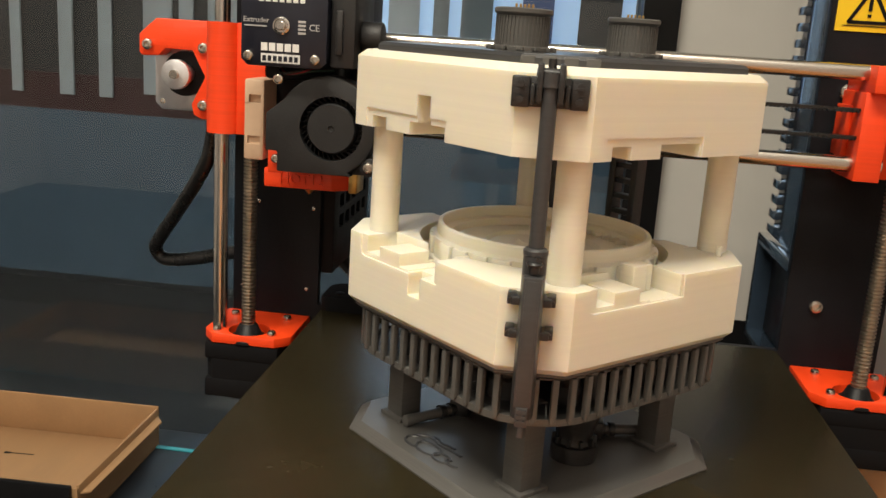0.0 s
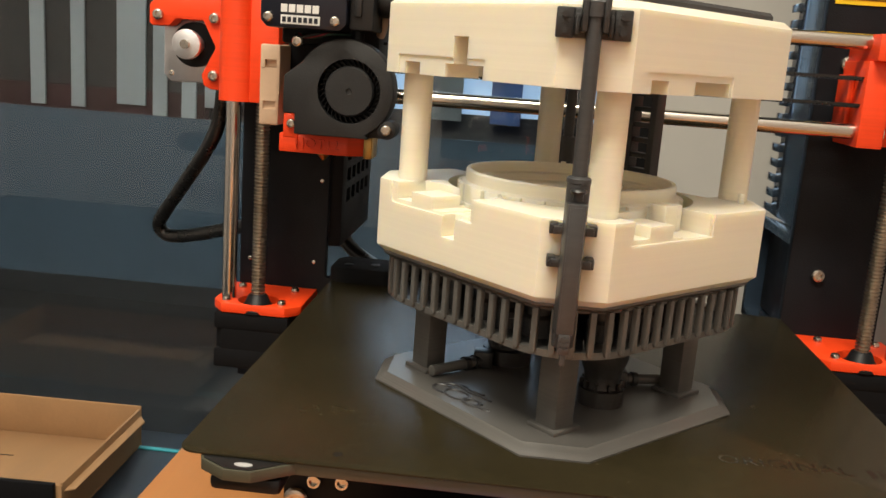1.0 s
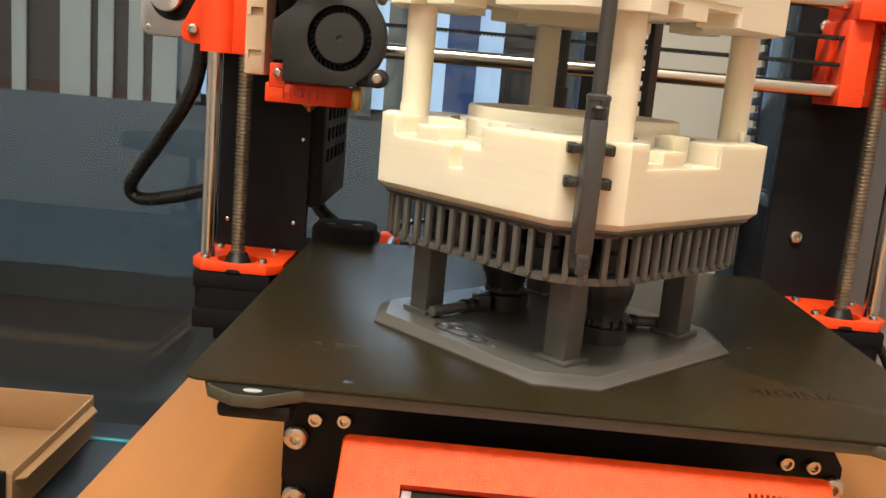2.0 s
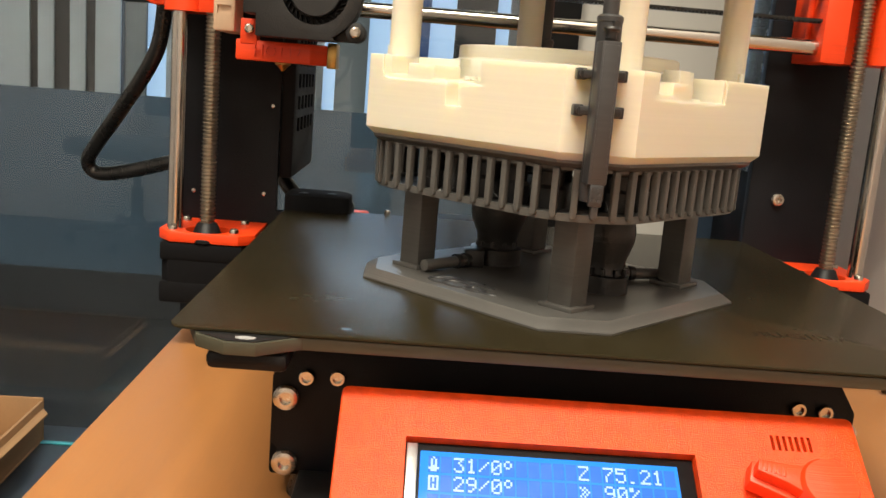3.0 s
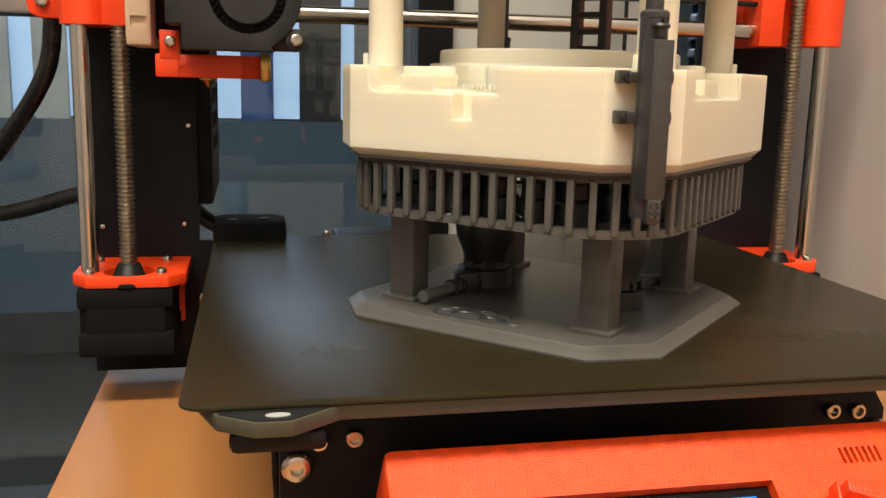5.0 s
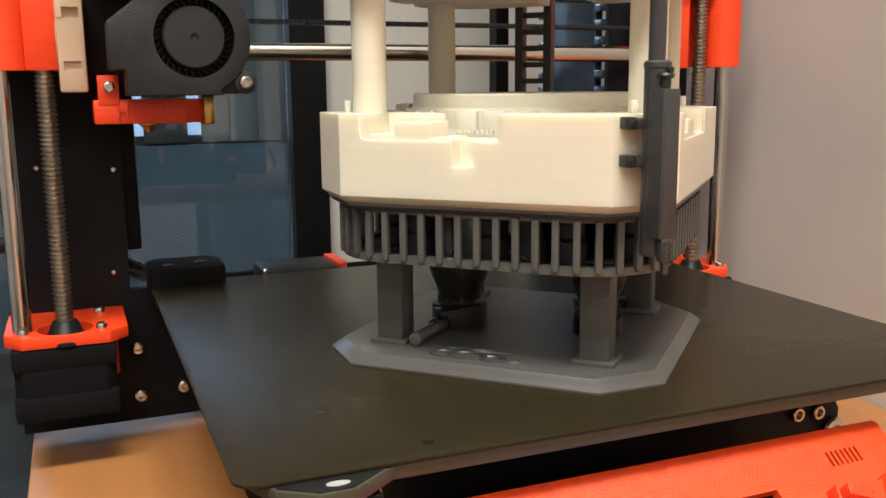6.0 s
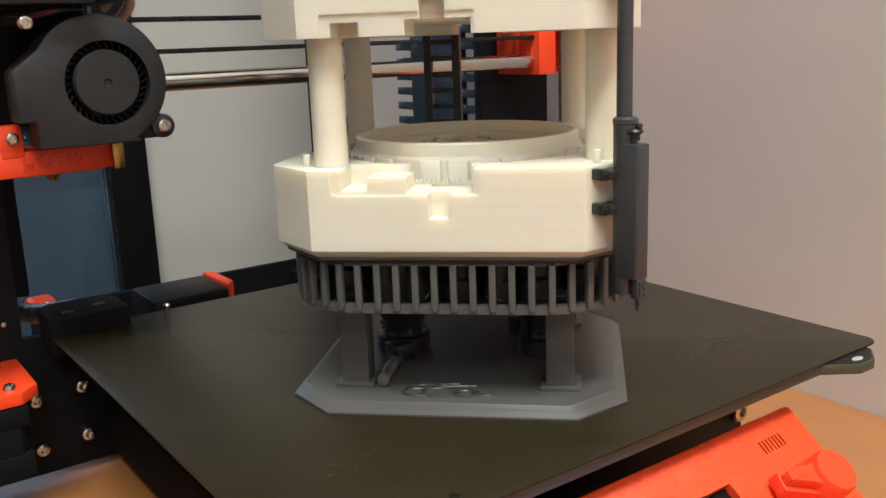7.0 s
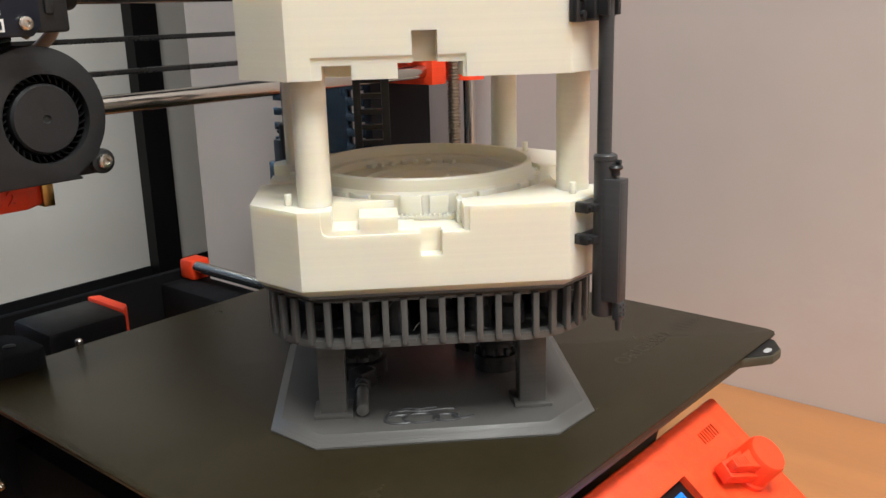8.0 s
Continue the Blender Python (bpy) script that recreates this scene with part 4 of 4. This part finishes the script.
pts = [(-W, 0.1262), (-W, 0.1114)] + [(-W * math.cos(math.radians(30 * i)), 0.1114 - W * math.sin(math.radians(30 * i))) for i in range(1, 6)] + [(W, 0.1114), (W, 0.1262)]
prism(sl, pts, -0.0006, 0.0016, 0.0003, pose(0, 0, 0, 90, 0, 0))
slat_me = mesh_of("slat", sl, GREY)
AF = SG - 0.0004
PITCH, PHASE = 0.00620, 0.0020
arc_gap = (2 * (SG - RG) + math.pi / 2 * RG - 8 * PITCH) / 8
spots = []
for k in range(4):
    for i in range(-4, 5):
        spots.append((k, PHASE + PITCH * i, -AF, 0))
    for j in range(1, 8):
        ang = math.degrees((PHASE + 4 * PITCH + j * arc_gap - (SG - RG)) / RG)
        ra = RG - 0.0004
        spots.append((k, SG - RG + ra * math.sin(math.radians(ang)), -(SG - RG) - ra * math.cos(math.radians(ang)), ang))
for k, px, py, ang in spots:
    ob = part("slat", slat_me, GREY, grille)
    ob.matrix_basis = face_m(k, LG) @ Matrix.Translation((px, py, 0)) @ pose(0, 0, 0, 0, 0, ang)
bm = bmesh.new()
rs = random.Random(7)
for i in range(46):
    ang = rs.uniform(0, 360)
    q = LG @ pose(0, 0, 0, 0, 0, ang) @ Vector((min(0.0545 / max(abs(math.cos(radians(ang))), abs(math.sin(radians(ang)))), 0.0655), 0, 0))
    z = rs.uniform(0.112, 0.125)
    p0 = Vector((q.x, q.y, z))
    p1 = p0 + Vector((rs.uniform(-0.004, 0.004), rs.uniform(-0.004, 0.004), rs.uniform(-0.003, 0.004)))
    tube(bm, [p0, (p0 + p1) / 2 + Vector((0, 0, 0.0006)), p1], 0.00007, 4, 3)
part("stringing", bm, STRING, grille, "fine pale filament strings")


def face_cuts(cut, base, k, upper):
    m = face_m(k, base)
    S = 0.0595

    def cb(p0, p1, z0, z1, depth):
        box(cut, (p0, -S - 0.002, z0), (p1, -S + depth, z1), 0, m)

    def sink(pts, depth):
        prism(cut, pts, 0, depth + 0.002, 0, m @ Matrix.Translation((0, -S + depth, 0)) @ pose(0, 0, 0, 90, 0, 0))
    slot = k % 2 == 0
    if not upper:
        cb(-0.0325, -0.0240, 0.1507, 0.18, 0.0140)
        cb(-0.0241, -0.0115, 0.1545, 0.18, 0.0140)
        cb(-0.0116, -0.0060, 0.1500, 0.18, 0.0160)
        cb(-0.0061, 0.0092, 0.1494, 0.18, 0.0160)
        if slot:
            cb(-0.0048, 0.0021, 0.1415, 0.18, 0.0060)
        sink([(-0.0360, 0.18), (-0.0360, 0.1515), (-0.0354, 0.1496), (-0.0336, 0.1490), (0.0108, 0.1490), (0.0108, 0.18)], 0.0007)
    else:
        cb(-0.0328, -0.0240, 0.18, 0.2015, 0.0140)
        cb(-0.0100, 0.0098, 0.18, 0.2018, 0.0190)
        if slot:
            cb(-0.0055, 0.0021, 0.18, 0.2112, 0.0065)
        sink([(-0.0360, 0.18), (0.0108, 0.18), (0.0108, 0.2040), (-0.0360, 0.2040)], 0.0006)


# lower cream block
bm = bmesh.new()
prism(bm, octagon(0.0595, 0.0431), 0.1288, 0.1570, 0, LB, inset_bot=0.0030, hb=0.0025)
cut = bmesh.new()
for k in range(4):
    face_cuts(cut, LB, k, False)
cyl(cut, (CB.x, CB.y, 0.1508), (CB.x, CB.y, 0.19), 0.0472, n=72)
bm = carve(bm, cut)
low = part("lower_block", bm, CREAM, T, "cream printed lower block with notched faces")
# dish ring
bm = bmesh.new()
lathe(bm, [(0.0400, 0.1507), (0.0420, 0.1508), (0.0420, 0.1576), (0.0406, 0.1584), (0.0405, 0.1622), (0.0401, 0.1628), (0.0388, 0.1628), (0.0384, 0.1622), (0.0380, 0.1588), (0.0352, 0.1582), (0.0344, 0.1556), (0.0220, 0.1560), (0.0205, 0.1548), (0.0110, 0.1548), (0.0090, 0.1568), (0.0010, 0.1574)], (CB.x, CB.y, 0), 96)
ring = part("dish", bm, CREAM, low, "cream printed round dish")
bm = bmesh.new()
for i in range(30):
    a = 12 * i
    if i % 5 in (0, 1, 3, 4):
        box(bm, (0.0412, -0.0036 + 0.0006 * (i % 3), 0.1500), (0.0434, 0.0034, 0.1576), 0.0003, Matrix.Translation(CB) @ pose(0, 0, 0, 0, 0, a))
for i in range(8):
    box(bm, (0.0300, -0.0009, 0.1552), (0.0340, 0.0009, 0.1572), 0.0003, Matrix.Translation(CB) @ pose(0, 0, 0, 0, 0, 20 + 9 * i))
part("dish_ribs", bm, CREAM, low)
bm = bmesh.new()
for i in range(180):
    box(bm, (0.0436, -0.0003, 0.1504), (0.0450, 0.0003, 0.1516), 0, Matrix.Translation(CB) @ pose(0, 0, 0, 0, 0, 2 * i))
part("dish_teeth", bm, CREAM, low)
for k in range(4):
    for u0, u1, v0, v1, z1 in ((-0.0050, 0.0018, -0.0500, -0.0435, 0.1590), (0.0024, 0.0052, -0.0495, -0.0440, 0.1588)) if k % 2 else ((0.0078, 0.0098, -0.0500, -0.0440, 0.1572),):
        bm = bmesh.new()
        box(bm, (u0, v0, 0.1495), (u1, v1, z1), 0.0003, face_m(k, LB))
        part("block", bm, CREAM, low)
    c = LB @ pose(0, 0, 0, 0, 0, 90 * k) @ Vector((-0.0466, 0.0466, 0))
    bm = bmesh.new()
    cyl(bm, (c.x, c.y, 0.1565), (c.x, c.y, 0.1608), 0.0012, n=14, bev=0.0002)
    part("peg", bm, CREAM, low)

# columns
for k in range(4):
    v = Vector(((0.0078, -0.0608, 0), (0.0650, 0.0105, 0), (-0.0080, 0.0612, 0), (-0.0607, -0.0070, 0))[k])
    bm = bmesh.new()
    cyl(bm, (CB.x + v.x, CB.y + v.y, 0.1560), (CB.x + v.x, CB.y + v.y, 0.2040), 0.0055, n=36)
    part("column", bm, CREAM, T, "round cream printed column")

# upper cream block
bm = bmesh.new()
prism(bm, octagon(0.0595, 0.0431), 0.1972, 0.2245, 0, LB, inset_top=0.0032, ht=0.0024)
cut = bmesh.new()
for k in range(4):
    face_cuts(cut, LB, k, True)
lathe(cut, [(0.044, 0.190), (0.044, 0.2010), (0.040, 0.2012), (0.040, 0.2045)], (CB.x, CB.y, 0), 64)
bm = carve(bm, cut)
up = part("upper_block", bm, CREAM, T, "cream printed upper block with notched faces")
bm = bmesh.new()
prism(bm, octagon(0.0540, 0.0385), 0.2244, 0.2275, 0, LB, inset_top=0.0012, ht=0.0012)
top = part("top_plate", bm, GREYP, T, "dark grey printed roof plate")
bm = bmesh.new()
for x0 in (-0.0115, -0.005, 0.0015, 0.008):
    box(bm, (x0, -0.0655, 0.2244), (x0 + 0.0045, -0.0585, 0.2270), 0.0004, Matrix.Translation(CB) @ pose(0, 0, 0, 0, 0, 0))
part("roof_blocks", bm, GREY, top)
for px, py in ((-0.0135, -0.019), (0.0270, 0.021)):
    c = (CB.x + px, CB.y + py, 0)
    bm = bmesh.new()
    lathe(bm, [(0.0108, 0.2274), (0.0108, 0.2288), (0.0092, 0.2292), (0.0090, 0.2392), (0.0101, 0.2402), (0.0101, 0.2414), (0.0095, 0.2418), (0.0040, 0.2420)], c, 40)
    drum = part("drum", bm, GREY, T, "dark grey printed ribbed drum on the roof")
    bm = bmesh.new()
    for i in range(44):
        box(bm, (0.0089, -0.00025, 0.2292), (0.0094, 0.00025, 0.2392), 0, Matrix.Translation(c) @ pose(0, 0, 0, 0, 0, 360 * i / 44))
    for i in range(12):
        box(bm, (0.0098, -0.0012, 0.2276), (0.0122, 0.0012, 0.2292), 0.0003, Matrix.Translation(c) @ pose(0, 0, 0, 0, 0, 30 * i))
    part("drum_ribs", bm, GREY, drum)
    bm = bmesh.new()
    for i in range(5):
        box(bm, (-0.003 + 0.0014 * i, -0.003 + 0.001 * (i % 3), 0.2418), (-0.0022 + 0.0014 * i, -0.001 + 0.001 * (i % 3), 0.2432), 0.0002, Matrix.Translation(c))
    part("drum_studs", bm, BRASS, drum)


def piston(m):
    """A telescopic piston clamped to a corner; drawn for the corner towards -y, moved by m."""
    X, Y = -0.0016, -0.0790
    bm = bmesh.new()
    cyl(bm, (X, Y + 0.0005, 0.168), (X, Y + 0.0005, 0.2195), 0.00235, n=24, m=m)
    cyl(bm, (X, Y + 0.0005, 0.2185), (X, Y + 0.0005, 0.2225), 0.0030, n=24, m=m)
    pis = part("piston", bm, GREYP, T, "dark grey printed piston clamped to the block corner")
    bm = bmesh.new()
    lathe(bm, [(0.0034, 0.1180), (0.0036, 0.1186), (0.0036, 0.1695), (0.0038, 0.1697), (0.0038, 0.1710), (0.0031, 0.1716)], (X, Y, 0), 28, m)
    part("sleeve", bm, GREYP, pis)
    bm = bmesh.new()
    prism(bm, [(-0.0034, -0.0022), (-0.0027, -0.0070), (0.0027, -0.0070), (0.0034, -0.0022), (0.0033, 0.0), (-0.0033, 0.0)], 0.1235, 0.1640, 0.0004, m @ Matrix.Translation((X, Y, 0)))
    part("casing", bm, GREYP, pis)
    bm = bmesh.new()
    box(bm, (X - 0.0021, Y - 0.0072, 0.1255), (X + 0.0021, Y - 0.0069, 0.1630), 0.0001, m)
    part("casing_rib", bm, GREYP, pis)
    bm = bmesh.new()
    cyl(bm, (X, Y - 0.0036, 0.1648), (X, Y - 0.0036, 0.1672), 0.0016, n=16, m=m)
    lathe(bm, [(0.0022, 0.1668), (0.0026, 0.1675), (0.0022, 0.1682)], (X, Y - 0.0036, 0), 16, m)
    cyl(bm, (X + 0.001, Y - 0.0030, 0.1690), (X + 0.001, Y - 0.0050, 0.1690), 0.0008, n=12, m=m)
    part("valve", bm, GREYD, pis)
    bm = bmesh.new()
    box(bm, (X - 0.0019, Y - 0.0072, 0.1172), (X + 0.0019, Y - 0.0045, 0.1236), 0.0003, m)
    for i in range(3):
        for j in (-1, 1):
            cyl(bm, (X + j * 0.0009, Y - 0.0070, 0.1190 + i * 0.0017), (X + j * 0.0009, Y - 0.0078, 0.1190 + i * 0.0017), 0.0006, n=10, m=m)
    box(bm, (X - 0.0009, Y - 0.0068, 0.1135), (X + 0.0009, Y - 0.0052, 0.1175), 0.0003, m)
    part("piston_foot", bm, GREYP, pis)
    for z in (0.1547, 0.1442):
        bm = bmesh.new()
        box(bm, (X - 0.0062, Y - 0.0002, z - 0.0013), (X + 0.0062, Y + 0.0070, z + 0.0013), 0.0004, m)
        for sx in (-1, 1):
            box(bm, (X + sx * 0.0060 - 0.0014, Y + 0.0018, z - 0.0017), (X + sx * 0.0060 + 0.0014, Y + 0.0070, z + 0.0017), 0.0004, m)
            cyl(bm, (X + sx * 0.0060, Y + 0.0020, z), (X + sx * 0.0060, Y + 0.0008, z), 0.0009, n=12, m=m)
        part("clamp", bm, GREYD, pis)
    for sx in (-1, 1):
        bm = bmesh.new()
        x0 = X + sx * 0.0086
        box(bm, (x0 - 0.0027, Y + 0.0040, 0.2122), (x0 + 0.0027, Y + 0.0070, 0.2212), 0.0005, m)
        for z in (0.2145, 0.2190):
            cyl(bm, (x0, Y + 0.0042, z), (x0, Y + 0.0028, z), 0.0011, n=12, m=m)
        part("bracket_ear", bm, GREYD, pis)
        bm = bmesh.new()
        box(bm, (X + sx * 0.0050 - 0.0007, Y + 0.0012, 0.2132), (X + sx * 0.0050 + 0.0007, Y + 0.0068, 0.2192), 0.0003, m)
        part("bracket_rib", bm, GREYD, pis)
        bm = bmesh.new()
        box(bm, (X + sx * 0.0031 - 0.0009, Y - 0.0022, 0.2140), (X + sx * 0.0031 + 0.0009, Y + 0.0068, 0.2252), 0.0004, m)
        part("bracket_rib", bm, GREYD, pis)
    bm = bmesh.new()
    cyl(bm, (X - 0.0042, Y + 0.0002, 0.2225), (X + 0.0042, Y + 0.0002, 0.2225), 0.0014, n=14, m=m)
    part("bracket_pin", bm, GREYD, pis)
    bm = bmesh.new()
    cyl(bm, (X, Y + 0.0012, 0.2200), (X, Y + 0.0012, 0.2265), 0.0012, n=14, m=m)
    part("bracket_stud", bm, GREYD, pis)
    bm = bmesh.new()
    box(bm, (X - 0.0068, Y + 0.0048, 0.2124), (X + 0.0068, Y + 0.0070, 0.2212), 0.0003, m)
    part("bracket_plate", bm, GREYD, pis)


piston(Matrix.Translation(CB))
piston(Matrix.Translation(CB) @ pose(0, 0, 0, 0, 0, 180))

# ladder on the far face
m = face_m(2, LB) @ Matrix.Translation((0.0184, -0.0665, 0))
bm = bmesh.new()
for sx in (-1, 1):
    box(bm, (sx * 0.0062 - 0.0017, -0.0030, 0.128), (sx * 0.0062 + 0.0017, 0.0030, 0.2225), 0.0003, m)
lad = part("ladder", bm, GREYD, T, "dark grey printed ladder on the far face")
z = 0.132
while z < 0.220:
    bm = bmesh.new()
    box(bm, (-0.0062, -0.0022, z), (0.0062, 0.0022, z + 0.0022), 0.0003, m)
    part("rung", bm, GREYD, lad)
    z += 0.0068
for z in (0.135, 0.150, 0.205, 0.216):
    bm = bmesh.new()
    box(bm, (-0.0078, 0.0020, z), (0.0078, 0.0072, z + 0.003), 0.0003, m)
    part("ladder_bracket", bm, GREYD, lad)

# ---------- things on the low cabinet beyond the desk ----------
bm = bmesh.new()
box(bm, (-1.6, 0.36, -0.40), (-0.215, 0.74, -0.325), 0.003)
cab = thing("low_cabinet", (-0.9, 0.55, -0.74), "dark blue low cabinet with a teal edge strip", "cabinet")
part("cabinet_top", bm, DARKBLUE, cab)
bm = bmesh.new()
box(bm, (-1.6, 0.38, -0.74), (-0.23, 0.72, -0.40), 0.002)
part("cabinet_body", bm, DARKBLUE, cab)
bm = bmesh.new()
box(bm, (-1.6, 0.680, -0.3255), (-0.215, 0.688, -0.3235), 0.0005)
part("edge_strip", bm, TEAL, cab, "teal edge strip")

BX = Matrix.Translation((-0.486, 0.583, -0.325)) @ pose(0, 0, 0, 0, 0, 1.5)
tray = thing("cardboard_tray", (-0.6, 0.56, -0.325), "open kraft cardboard tray with a black front flap", "box")
bm = bmesh.new()
box(bm, (-0.36, -0.11, 0.0), (0.0, 0.11, 0.003), 0.0005, BX)
part("tray_floor", bm, CARD, tray)
for lo, hi, nm in (((-0.36, 0.1065, 0.003), (0.0, 0.110, 0.055), "back_wall"), ((-0.0035, -0.1065, 0.003), (0.0, 0.1065, 0.052), "side_wall"), ((-0.36, -0.110, 0.003), (0.0, -0.1065, 0.050), "front_wall"), ((-0.36, -0.1065, 0.003), (-0.3565, 0.1065, 0.052), "side_wall")):
    bm = bmesh.new()
    box(bm, lo, hi, 0.0012, BX)
    part(nm, bm, CARD, tray)
bm = bmesh.new()
box(bm, (-0.36, -0.117, 0.001), (-0.006, -0.1105, 0.054), 0.0008, BX)
part("front_flap", bm, BLACKM, tray, "black printed front flap")
bm = bmesh.new()
box(bm, (-0.170, 0.046, 0.003), (-0.134, 0.0475, 0.0034), 0, BX @ pose(0, 0, 0, 0, 0, 3))
box(bm, (-0.172, 0.0448, 0.003), (-0.164, 0.0490, 0.0034), 0, BX @ pose(0, 0, 0, 0, 0, 3))
part("printed_arrow", bm, BLACKM, tray)
bm = bmesh.new()
prism(bm, [(0.0, -0.104), (0.010, -0.098), (0.012, 0.090), (0.0, 0.106)], 0.040, 0.0425, 0.0006, BX)
part("side_flap", bm, CARD, tray, "bent side flap")


# ---------- an office chair in the room, seen mirrored in the glass ----------
CH = (-1.35, -2.35, -0.74)
chair = thing("office_chair", CH, "grey swivel office chair with a five-star base on the carpet", "chair")
CHM = mat("grey_chair_plastic", (0.025, 0.026, 0.028), 0.45, var=0.1, scale=30)
CHF = mat("grey_chair_fabric", (0.10, 0.105, 0.115), 0.9, var=0.2, scale=60, bump=0.4, bscale=700)
for i in range(5):
    a = math.radians(72 * i + 20)
    m = Matrix.Translation(CH) @ pose(0, 0, 0, 0, 0, math.degrees(a))
    bm = bmesh.new()
    prism(bm, [(0.02, -0.028), (0.30, -0.016), (0.31, 0.0), (0.30, 0.016), (0.02, 0.028)], 0.065, 0.10, 0.006, m)
    arm = part("base_arm", bm, CHM, chair)
    bm = bmesh.new()
    cyl(bm, (0.295, -0.022, 0.03), (0.295, 0.022, 0.03), 0.03, n=20, bev=0.004, m=m)
    part("caster", bm, BLACKM, arm)
bm = bmesh.new()
lathe(bm, [(0.045, 0.06), (0.045, 0.12), (0.028, 0.14), (0.028, 0.28), (0.018, 0.285), (0.018, 0.42)], CH, 24)
part("gas_stem", bm, CHM, chair)
bm = bmesh.new()
box(bm, (-0.24, -0.24, 0.42), (0.24, 0.24, 0.50), 0.03, Matrix.Translation(CH) @ pose(0, 0, 0, 0, 0, 25), 4)
part("seat", bm, CHF, chair)
bm = bmesh.new()
box(bm, (-0.21, -0.31, 0.60), (0.21, -0.26, 1.08), 0.024, Matrix.Translation(CH) @ pose(0, 0, 0, 0, 0, 25), 4)
back = part("backrest", bm, CHF, chair)
bm = bmesh.new()
tube(bm, [Matrix.Translation(CH) @ pose(0, 0, 0, 0, 0, 25) @ Vector(p) for p in ((0, -0.05, 0.41), (0, -0.24, 0.42), (0, -0.325, 0.50), (0, -0.325, 0.80))], 0.018)
part("back_bar", bm, CHM, back)
